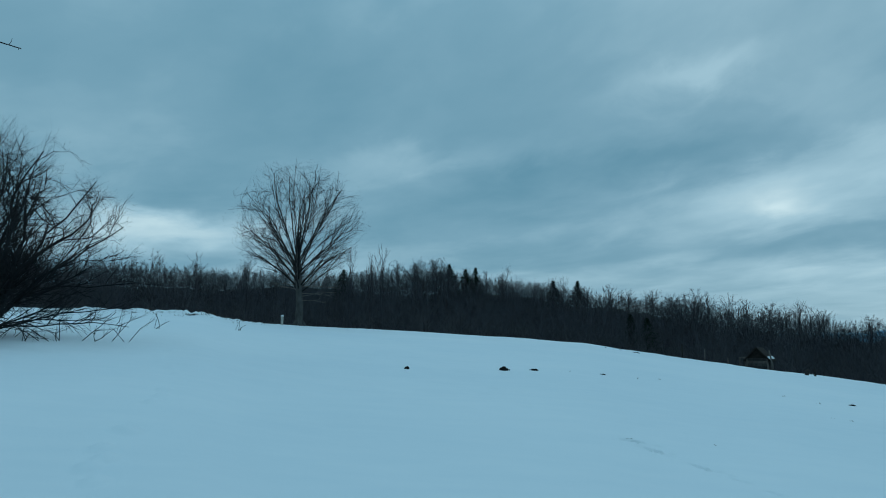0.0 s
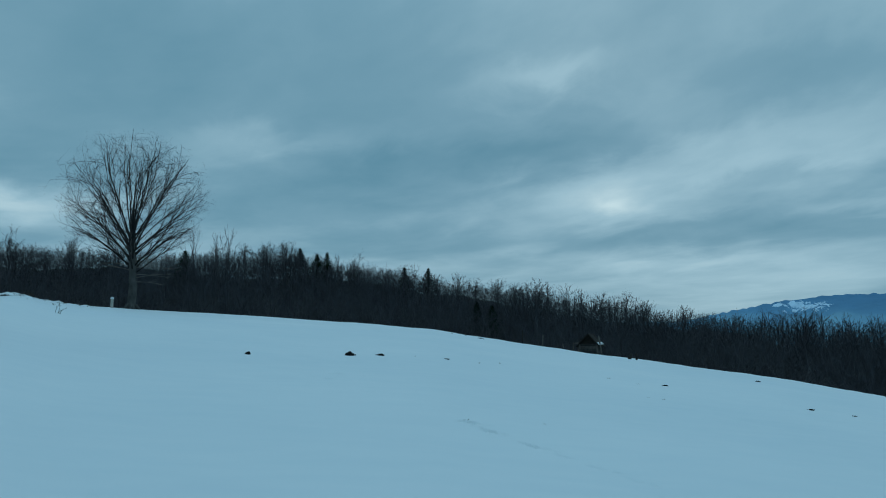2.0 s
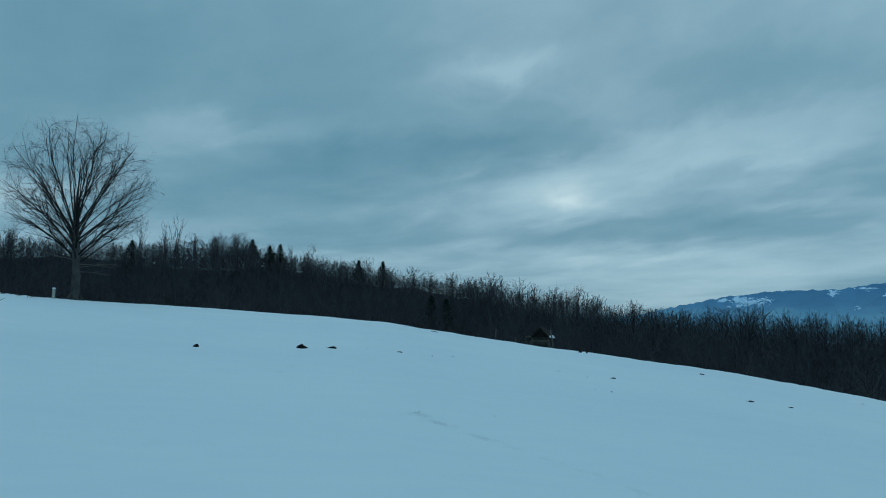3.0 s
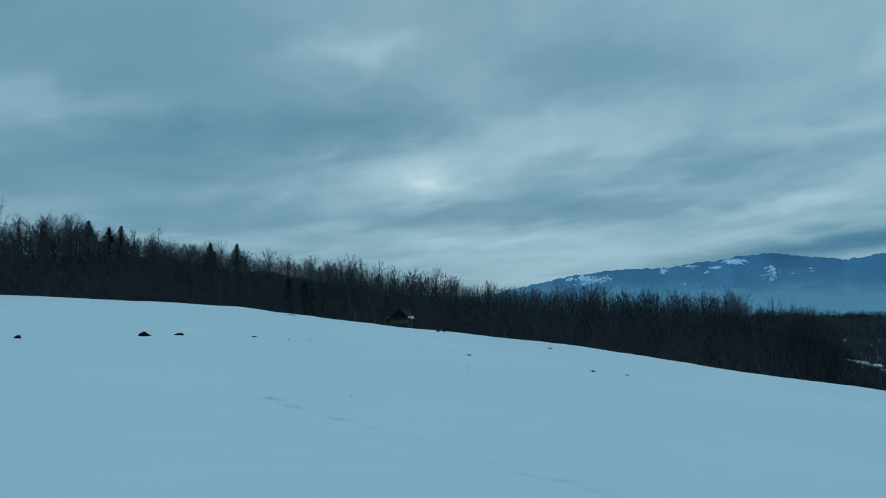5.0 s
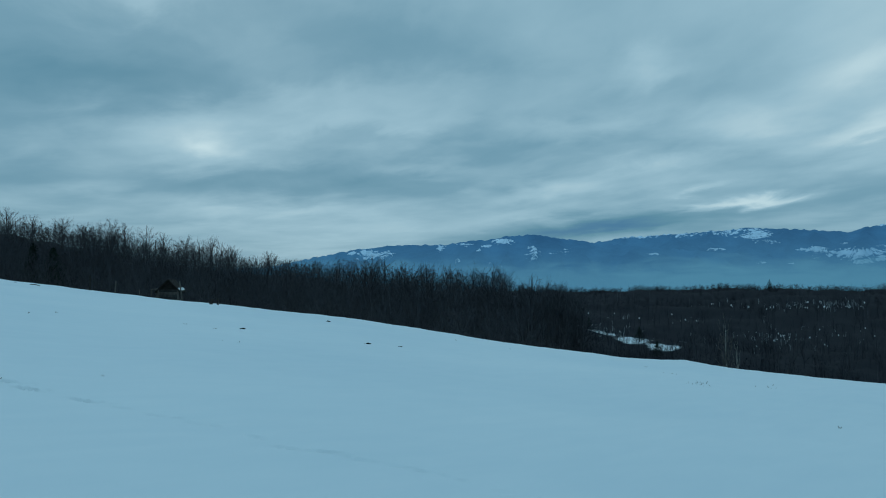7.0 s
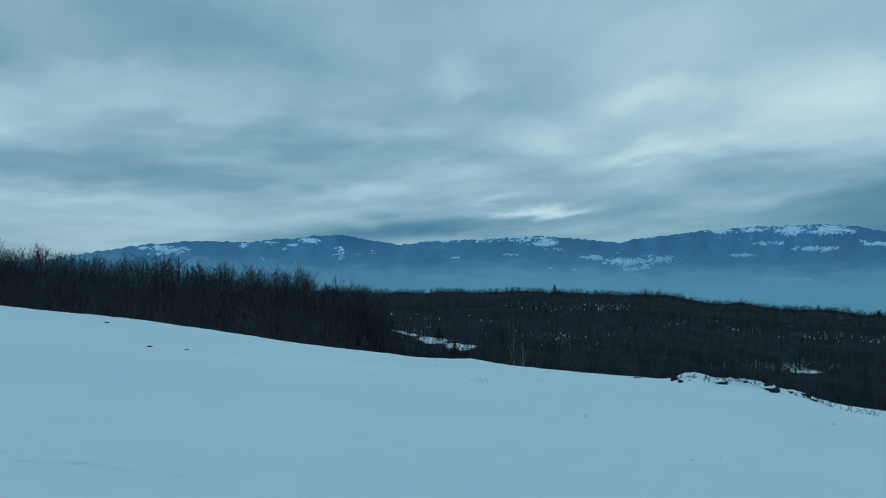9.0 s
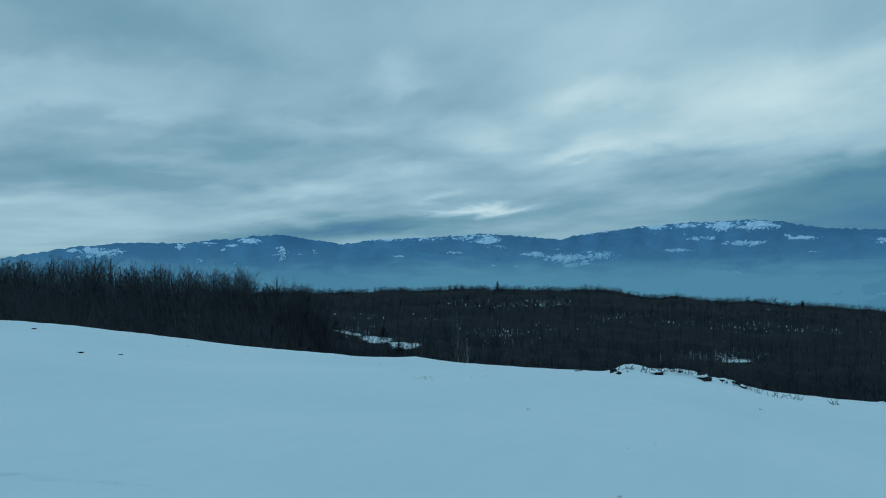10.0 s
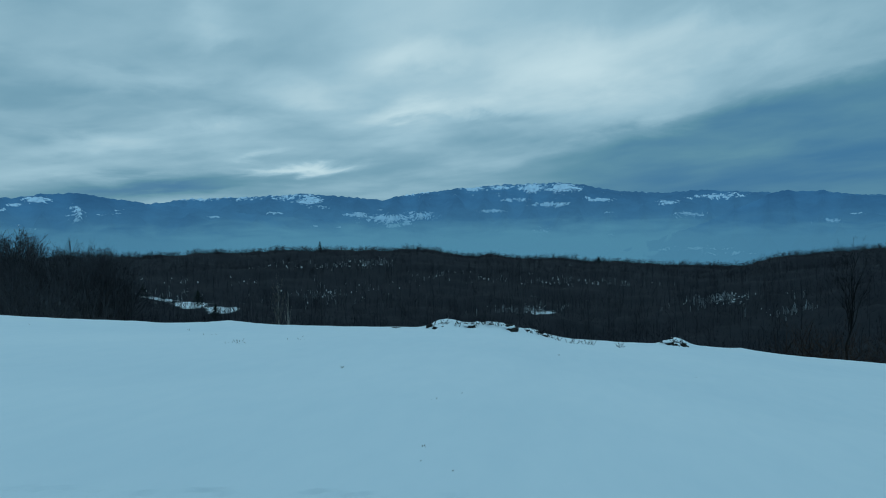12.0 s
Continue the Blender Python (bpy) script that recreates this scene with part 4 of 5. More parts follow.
scatter("valley_undergrowth", brush_kinds, spots_in(5, 2500, 40, 128, -7, 260, brush_height, 0.8, 0.9), M_SHADEDBRUSH, "brown leafless undergrowth on the valley slope", "undergrowth")
scatter("undergrowth", brush_kinds, spots_in(4, 2600, -50, 58, -5, 105, brush_height, 0.8, 0.2), M_BRUSH, "thick brown thicket along the woodland edge", "undergrowth")


def pale_trunks():
    """Bare pale stems that catch the light among the far woods, in loose stands."""
    spots = spots_in(14, 3600, 48, 122, 165, 400, far_height, 0.9, 0.3)
    x, y = spots[:, 0], spots[:, 1]
    stand = waves(x, y, 61, 60) + 0.5 * waves(x, y, 62, 22)
    stems = [tubes([(np.array([[0, 0, 0], [0.01, 0, 0.5], [0.0, 0.01, 0.95]]), np.array([0.016, 0.013, 0.004]))], 2)]
    scatter("pale_trunks", stems, spots[stand > 0.9], M_PALETRUNK, "pale grey stems standing among the far woods", "woodland")


pale_trunks()


def dusted_stems():
    """Short stems added for snow glimpsed between trunks, in ragged stands on far slopes."""
    rng = np.random.default_rng(68)
    spots = []
    for a, d, wa, wd, share in FLECKS:
        count = int(share * 700)
        az, r = a + rng.normal(size=count) * wa * 0.85, d + rng.normal(size=count) * wd * 0.8
        x, y = r * np.sin(np.radians(az)), r * np.cos(np.radians(az))
        keep = (waves(x, y, 69, 20) + 0.7 * waves(x, y, 70, 7)) > 0.45
        spots.append(np.stack([x, y, ground_z(x, y, False) + rng.uniform(-0.2, 1.2, count), rng.uniform(0.5, 1.6, count), rng.uniform(0.7, 1.6, count), rng.uniform(0, 6.28, count)], -1)[keep])
    kinds = []
    for k in range(7):
        p = np.array([[0, 0, -0.9], [rng.normal() * 0.05, 0, 0.3], [rng.normal() * 0.12, 0, 0.65], [rng.normal() * 0.2, 0, 1.0]])
        side = (np.array([p[1], p[1] + [rng.normal() * 0.2, 0, 0.25]]), np.array([0.05, 0.01]))
        kinds.append(merge([tubes([(p, np.array([0.06, rng.uniform(0.05, 0.12), 0.06, 0.015]))], 3), tubes([side], 3)]))
    scatter("dusted_stems", kinds, np.concatenate(spots), M_SNOWSTANDIN, "short pale stems standing in for snow glimpsed between far trees", "woodland")


dusted_stems()


def glade_saplings():
    """Young growth that bites into the lower edges of the snowy glades."""
    rng = np.random.default_rng(64)
    spots = []
    for a, d, wa, wd, amount in GLADES[:6]:
        for _ in range(40):
            az, r = math.radians(a + rng.normal() * wa * 0.8), d + wd * rng.uniform(-1.3, 0.5)
            x, y = r * math.sin(az), r * math.cos(az)
            spots.append((x, y, float(ground_z(np.array([x]), np.array([y]), False)[0]) - 0.1, rng.uniform(1.2, 3.4), rng.uniform(0.5, 0.9), rng.uniform(0, 6.28)))
    scatter("glade_saplings", far_kinds, spots, M_SHADEDWOODS, "bare saplings standing in the snowy glades", "woodland")


glade_saplings()


def snow_heaps():
    """Raised snow lumps added for ground snow glimpsed between the far woods' trunks."""
    rng = np.random.default_rng(65)
    spots = []
    for a, d, wa, wd, share in FLECKS:
        count = int(share * 430)
        az, r = a + rng.normal(size=count) * wa * 0.75, d + rng.normal(size=count) * wd * 0.7
        x, y = r * np.sin(np.radians(az)), r * np.cos(np.radians(az))
        keep = (waves(x, y, 66, 22) + 0.7 * waves(x, y, 67, 7)) > 0.6
        z = ground_z(x, y, False)
        h = rng.uniform(0.25, 0.9, count) * np.clip(r / 340, 0.5, 1.1)
        z = z + rng.uniform(-0.1, 1.2, count)
        spots.append(np.stack([x, y, z, h, rng.uniform(0.3, 0.9, count), rng.uniform(0, 6.28, count)], -1)[keep])
    kinds = []
    for k in range(6):
        ring = [(math.cos(t) * rng.uniform(0.35, 0.6), math.sin(t) * rng.uniform(0.35, 0.6), h) for h in (-0.1, 0.45) for t in np.linspace(0, 5.2, 6)]
        v = np.array(ring + [(0.05, 0.0, 1.0)])
        v[6:12, :2] *= 0.75
        f = [(i, (i + 1) % 6, 6 + (i + 1) % 6, 6 + i) for i in range(6)] + [(6 + i, 6 + (i + 1) % 6, 12, 12) for i in range(0)]
        f += [(6, 7, 8, 12), (8, 9, 10, 12), (10, 11, 6, 12)]
        kinds.append((v, np.array(f)))
    scatter("snow_heaps", kinds, np.concatenate(spots), M_SNOW, "small heaps of snow among the far trees", "snow")


snow_heaps()


# ---- single trees
def bare_tree(m, seed, height, rx, crown_low, label, group="", bark=None, twig_mat=None, name="bare_tree", thick=1.0, **more):
    trunk, limb, sub, twig, sprig = broadleaf(seed, height, rx, crown_low, more.pop("limbs", 12), more.pop("subs", 5), more.pop("twigs", 4), more.pop("sprigs", 0), **more)
    ob = thing(name, m, label, "tree", group)
    put_part("trunk", smooth(mesh_of("trunk", *tubes(trunk, 6), bark or M_BARK)), ob)
    pairs = [tubes(limb, 3), tubes(thin(sub, [0, 2, 4], thick), 3), tubes(thin(twig, [0, 2], 1.25 * thick), 2)]
    if sprig:
        pairs.append(tubes(sprig, 2))
    put_part("crown", mesh_of("crown", *merge(pairs), twig_mat or M_TWIG), ob)
    return ob


def build_edge_trees():
    rng = np.random.default_rng(77)
    kinds = []
    for k in range(6):
        kinds.append(bare_tree(pose(0, 0, 0), 500 + k, 9.0, rng.uniform(2.2, 3.2), 1.2, "bushy bare tree at the woodland edge", "woodland edge trees", M_WOODS, M_WOODS, limbs=13, subs=5, twigs=4, trunk_r=0.10, lift=0.2, low_phi=-0.5, fork=0.16, lean=tuple(rng.uniform(-0.6, 0.6, 2))))
    spots = spots_in(9, 125, -45, 52, -9, 88, edge_height, 1.0, 0.6)
    for k, (x, y, z, h, w, turn) in enumerate(spots):
        m = pose(x, y, z, 0, 0, math.degrees(turn)) @ Matrix.Diagonal((h / 9, h / 9, h / 9, 1))
        kind = kinds[k % 6]
        if k < 6:
            kind.matrix_basis = m
            continue
        copy_thing(kind, pose(x, y, z, 0, 0, math.degrees(turn))).scale = (h / 9,) * 3


build_edge_trees()


def build_beech(m):
    """The lone beech: short stout trunk that forks into many steep limbs, and a wide rounded crown."""
    rng = np.random.default_rng(11)
    ob = thing("lone_beech", m, "tall lone bare beech with a wide rounded crown on the brow", "tree")
    crown = Crown((-0.1, 0, 7.4), 5.3, 5.2, 3.9)
    z = np.array([0, 0.25, 0.9, 1.8, 2.8, 3.6, 4.6, 5.8, 7.2, 9.0])
    tp = np.stack([0.10 * np.sin(z * 0.9) - 0.03 * z, 0.05 * np.cos(z * 1.3), z], -1)
    tr = np.array([0.36, 0.29, 0.25, 0.24, 0.25, 0.24, 0.17, 0.12, 0.07, 0.03])
    fine = np.linspace(0, 9, 46)
    tv, tf = tubes([(np.stack([np.interp(fine, z, tp[:, c]) for c in range(3)], -1), np.interp(fine, z, tr))], 12)
    knots = waves(tv[:, 0] * 3 + tv[:, 2], tv[:, 1] * 3 - tv[:, 2] * 0.6, 13, 1.1)
    tv[:, :2] += (tv[:, :2] - np.stack([np.interp(tv[:, 2], z, tp[:, c]) for c in range(2)], -1)) * 0.16 * knots[:, None]
    put_part("trunk", smooth(mesh_of("trunk", tv, tf, M_TRUNK)), ob, "stout pale grey beech trunk, dark at the foot")
    limb = []
    for i in range(38):
        f = (i + 0.5) / 38
        h = 2.5 + 2.7 * f + rng.uniform(-0.2, 0.2)
        a = np.array([np.interp(h, z, tp[:, c]) for c in range(3)])
        turn, phi = i * 2.39996 + rng.uniform(-0.3, 0.3), math.radians(-40 + 122 * f ** 1.25) + rng.uniform(-0.08, 0.08)
        e = crown.at(np.array([math.cos(turn) * math.cos(phi), math.sin(turn) * math.cos(phi), math.sin(phi)]), rng.uniform(0.80, 0.98))
        flat = np.array([math.cos(turn), math.sin(turn), 0.0])
        steep = flat * (1.25 - 0.95 * f) + np.array([0, 0, 1.0])
        p = bough(a, steep / np.linalg.norm(steep), e, 12, rng, 0.012, 0.52)
        limb.append((p, rng.uniform(0.035, 0.062) * (1.05 - 0.35 * f) * np.linspace(1, 0, 12) ** 0.9 + 0.010))
    for one in limb:
        put_part("limb", smooth(mesh_of("limb", *tubes([one], 5), M_BARK)), ob)
    branch = fork_off(limb, 7, (0.20, 0.90), crown, 0.34, (0.84, 1.02), 0.034, 8, rng, 3.4, 0.02, 0.04)
    spray = fork_off(branch, 5, (0.22, 1.0), crown, 0.36, (0.90, 1.05), 0.022, 5, rng, 1.4, 0.03, 0.12)
    twig = off_shoots(spray, 4, 0.2, 0.44, 0.018, 3, rng, 0.48, 0.12, 0.12)
    sprig = off_shoots(twig, 3, 0.2, 0.24, 0.013, 2, rng, 0.50, 0.10)
    put_part("crown", mesh_of("crown", *merge([tubes(branch, 4), tubes(spray, 3), tubes(twig, 2), tubes(sprig, 2)]), M_TWIG), ob, "dense fine dark twigs")
    for h, a, ln in ((2.2, 0.1, 2.6), (2.4, -0.15, 2.2), (1.9, 0.25, 1.7), (2.7, 3.0, 1.6), (2.9, 0.05, 2.9), (3.0, 3.3, 2.0)):
        low = [(curve((0.2 * math.cos(a), 0, h), (math.cos(a), math.sin(a) * 0.4, 0.22), ln, (0, 0, -0.40), 7, rng, 0.07), np.linspace(0.032, 0.008, 7))]
        put_part("lower_bough", mesh_of("lower_bough", *merge([tubes(low, 4), tubes(off_shoots(low, 10, 0.25, 0.6, 0.011, 4, rng, 0.4, 0.0), 3)]), M_OLDWOOD), ob, "thin drooping pale lower branch")
    roots = [(curve((0.15 * math.cos(a), 0.15 * math.sin(a), 0.35), (math.cos(a), math.sin(a), -0.7), 0.65, (0, 0, -0.2), 4, rng, 0.02), np.array([0.16, 0.14, 0.09, 0.04])) for a in (0.3, 1.5, 2.8, 4.0, 5.2)]
    put_part("root_flare", smooth(mesh_of("root_flare", *tubes(roots, 6), M_TRUNK)), ob)


build_beech(spot(-13.25, 50.3, 0.05))


def build_shrub_tree(m, seed, label):
    """A many-stemmed bush tree that branches from the ground: crooked rising limbs over a tangle of low ones."""
    rng = np.random.default_rng(seed)
    ob = thing("shrub_tree", m, label, "tree")
    crown = Crown((0, 0, 2.5), 4.1, 3.0, 2.3)
    main = []
    for i in range(30):
        turn, f = i * 2.39996 + rng.uniform(-0.3, 0.3), (i + 0.5) / 30
        phi = math.radians(8 + 74 * f ** 1.1) + rng.uniform(-0.1, 0.1)
        flat = np.array([math.cos(turn), math.sin(turn), 0.0])
        e = crown.at(flat * math.cos(phi) + np.array([0, 0, math.sin(phi)]), rng.uniform(0.80, 1.0))
        leave = flat * rng.uniform(0.35, 0.9) * (1.1 - f) + np.array([0, 0, 1.0])
        stem = (bough(flat * rng.uniform(0.1, 0.9), leave / np.linalg.norm(leave), e, 12, rng, 0.022, 0.30), rng.uniform(0.035, 0.065) * np.linspace(1, 0, 12) ** 0.8 + 0.010)
        main.append(stem)
        put_part("stem", smooth(mesh_of("stem", *tubes([stem], 5), M_TWIG)), ob)
    low = []
    for i in range(26):
        turn = i * 2.39996 + 0.7
        side = (curve((0.5 * math.cos(turn), 0.5 * math.sin(turn), rng.uniform(0.1, 0.9)), (math.cos(turn), math.sin(turn), rng.uniform(0.25, 0.8)), rng.uniform(2.4, 4.0), (0, 0, rng.uniform(-0.5, 0.1)), 10, rng, 0.12), np.linspace(0.035, 0.009, 10))
        low.append(side)
        put_part("low_branch", mesh_of("low_branch", *tubes([side], 4), M_TWIG), ob)
    branch = fork_off(main, 9, (0.15, 1.0), crown, 0.5, (0.85, 1.04), 0.030, 8, rng, 1.8, 0.06, 0.10)
    spray = off_shoots(branch, 7, 0.1, 0.75, 0.018, 5, rng, 0.55, 0.18, 0.15)
    shoot = off_shoots(low, 12, 0.1, 1.1, 0.016, 5, rng, 0.55, 0.12)
    twig = off_shoots(spray, 5, 0.15, 0.36, 0.011, 3, rng, 0.55, 0.15, 0.05) + off_shoots(shoot, 6, 0.1, 0.5, 0.009, 3, rng, 0.6, 0.05)
    sprig = off_shoots(twig, 2, 0.15, 0.22, 0.008, 2, rng, 0.5, 0.1)
    put_part("crown", mesh_of("crown", *merge([tubes(branch, 4), tubes(spray, 3), tubes(shoot, 3), tubes(twig, 2), tubes(sprig, 2)]), M_TWIG), ob, "tangle of fine bare twigs")
    for i in range(40):
        shoot = [(curve((rng.uniform(-3.0, 4.2), rng.uniform(-2.4, 1.0), -0.05), (rng.normal() * 0.6, rng.normal() * 0.6, 1.0), rng.uniform(0.3, 1.1), (0, 0, -0.3), 5, rng, 0.15), np.linspace(0.012, 0.005, 5))]
        put_part("shoot", mesh_of("shoot", *merge([tubes(shoot, 3), tubes(off_shoots(shoot, 4, 0.2, 0.5, 0.006, 3, rng, 0.5, 0.1), 2)]), M_TWIG), ob, "thin shoot rising at the foot")


build_shrub_tree(spot(-37.0, 21.0, 0.05), 21, "sprawling many-stemmed bare shrub rising from the snow")


def build_spruce(m, seed, height, label):
    rng = np.random.default_rng(seed)
    ob = thing("spruce", m, label, "tree", "spruces among bare trees")
    put_part("trunk", mesh_of("trunk", *tubes([(np.array([[0, 0, 0], [0, 0, height * 0.6], [0, 0, height]]), np.array([0.14, 0.07, 0.012]))], 5), M_TWIG), ob)
    arms, sprays = [], []
    for i in range(150):
        f = (i / 150) ** 0.8
        h = height * (0.08 + 0.91 * f)
        ln = min(0.56 * (height - h) + 0.05, 2.3)
        a = i * 2.39996
        arms.append((curve((0, 0, h), (math.cos(a), math.sin(a), 0.25), ln * rng.uniform(0.8, 1.1), (0, 0, -0.5), 4, rng, 0.05), np.linspace(0.05, 0.02, 4)))
    for k in range(3):
        tier = arms[50 * k:50 * k + 50]
        sprays += off_shoots(tier, 7, 0.15, (0.55, 0.42, 0.2)[k], (0.12, 0.10, 0.06)[k], 3, rng, 0.5, -0.25)
    put_part("crown", mesh_of("crown", *merge([tubes(arms, 3), tubes(sprays, 2)]), M_SPRUCE), ob, "dark green drooping boughs")


# bearing, distance, height of the tip in degrees
for az, r, top in ((1.75, 100, 6.75), (0.9, 101, 6.40), (-0.5, 104, 6.25), (8.35, 101, 5.45), (10.4, 104, 4.6), (-9.6, 96, 6.5), (14.6, 84, 2.7), (15.9, 82, 2.4)):
    m = spot(az, r, 0.1, az * 40)
    build_spruce(m, int(az * 10) + 300, max(4.5, 1.6 + r * math.tan(radians(top)) - m.translation.z), "dark evergreen spruce rising over the bare wood")
for az, r, h in ((72.17, 440, 7.0), (95.8, 440, 4.0), (62.45, 236, 5.2), (63.8, 212, 5.0), (58.4, 250, 4.6)):
    build_spruce(spot(az, r, 0.1, az * 40), int(az * 10) + 300, h, "lone dark spruce on the wooded far hillside")

# taller trees that stand out of the wood's skyline: bearing, distance, top height in degrees, crown half width
for k, (az, r, top, rx) in enumerate(((-6.3, 74, 9.0, 1.3), (-7.2, 76, 8.3, 1.2), (-9.0, 78, 8.4, 1.6), (9.2, 92, 5.9, 1.4), (12.9, 96, 5.1, 2.2), (16.4, 100, 4.6, 2.0), (19.7, 100, 4.6, 2.2), (20.6, 104, 4.4, 1.6), (22.2, 104, 4.2, 2.4), (25.0, 108, 3.4, 2.2), (46.6, 110, 1.35, 2.6), (44.3, 112, 1.45, 2.2), (-24.8, 70, 7.6, 1.8), (-17.5, 76, 7.4, 1.8), (27.0, 110, 2.9, 2.0), (42.6, 112, 1.5, 2.0), (37.3, 108, 1.9, 1.8), (14.5, 98, 4.7, 1.5), (17.9, 102, 4.2, 1.8), (23.4, 106, 3.7, 1.6), (11.2, 96, 5.0, 1.5), (28.6, 108, 2.7, 1.8), (31.5, 110, 2.3, 1.6), (-21.5, 72, 7.5, 2.0), (-27.5, 70, 7.8, 2.2), (-3.2, 90, 7.6, 2.0), (-1.0, 94, 7.1, 1.8))):
    m = spot(az, r, 0.1, k * 50)
    bare_tree(m, 700 + k, 1.6 + r * math.tan(radians(top)) - m.translation.z, rx, 2.0, "tall bare tree standing above the woodland skyline", "skyline trees", M_WOODS, M_WOODS, thick=1.15, limbs=18, subs=7, twigs=5, trunk_r=0.13, lift=0.42, fork=0.3)

m = spot(68.95, 100, 0.2)
bare_tree(m, 41, 1.6 - 100 * math.tan(radians(2.55)) - m.translation.z, 1.5, 3.0, "slender white-barked birch with a thin bare crown", "birches", M_BIRCH, M_OLDWOOD, "birch", thick=1.6, limbs=18, subs=6, twigs=4, trunk_r=0.16, lift=0.3, fork=0.3)
m = spot(69.8, 98, 0.2)
bare_tree(m, 42, 1.6 - 98 * math.tan(radians(4.4)) - m.translation.z, 0.7, 4.0, "thin pale birch stem beside a taller birch", "birches", M_BIRCH, M_PALEWOOD, "birch", thick=1.6, limbs=6, subs=3, twigs=2, trunk_r=0.13, lift=0.3, fork=0.5)
m = spot(113.9, 84, 0.2)
bare_tree(m, 43, 1.6 - m.translation.z, 3.2, 7.5, "dark bare tree on the slope below the brow", "", M_TWIG, M_TWIG, limbs=18, subs=6, twigs=5, trunk_r=0.15, lift=0.3, fork=0.45, lean=(-0.9, -0.5), stout=0.45, thick=1.6)


def build_overhang(m):
    """A tree beside the walker; one long limb reaches out with knobbly spur shoots."""
    ob = bare_tree(m, 61, 8.0, 2.2, 3.0, "bare fruit tree with one long knobbly outreaching limb", "", M_TWIG, limbs=10, subs=4, twigs=3, trunk_r=0.12, lift=0.25)
    rng = np.random.default_rng(8)
    inv = m.inverted()
    tip = inv @ Vector((8.0 * math.sin(radians(-34.9)), 8.0 * math.cos(radians(-34.9)), 1.6 + 8.0 * math.tan(radians(21.5))))
    p = reach((0, 0, 3.6), tuple(tip), 0.4, 14, rng, 0.004)
    limb = [(p, np.linspace(0.045, 0.005, 14))]
    spurs = off_shoots(limb, 36, 0.2, 0.12, 0.008, 3, rng, 0.7, 0.25)
    put_part("long_limb", mesh_of("long_limb", *merge([tubes(limb, 5), tubes(spurs, 3)]), M_TWIG), ob, "long thin limb with short spurs")


build_overhang(spot(-54, 7.5, 0.05))


# ---- sheds, posts and small things on the snow
def board(w, d, h, bevel=0.006, jitter=0.0, seed=0):
    bm = bmesh.new()
    bmesh.ops.create_cube(bm, size=1.0, matrix=Matrix.Diagonal((w, d, h, 1)))
    bmesh.ops.bevel(bm, geom=bm.edges[:], offset=bevel, segments=1, affect="EDGES")
    rng = random.Random(seed)
    for v in bm.verts:
        v.co += Vector((rng.uniform(-jitter, jitter) for _ in range(3)))
    return bm


def set_part(name, bm, mat, parent, m, label=""):
    bm.transform(m)
    return part(name, bm, mat, parent, label)


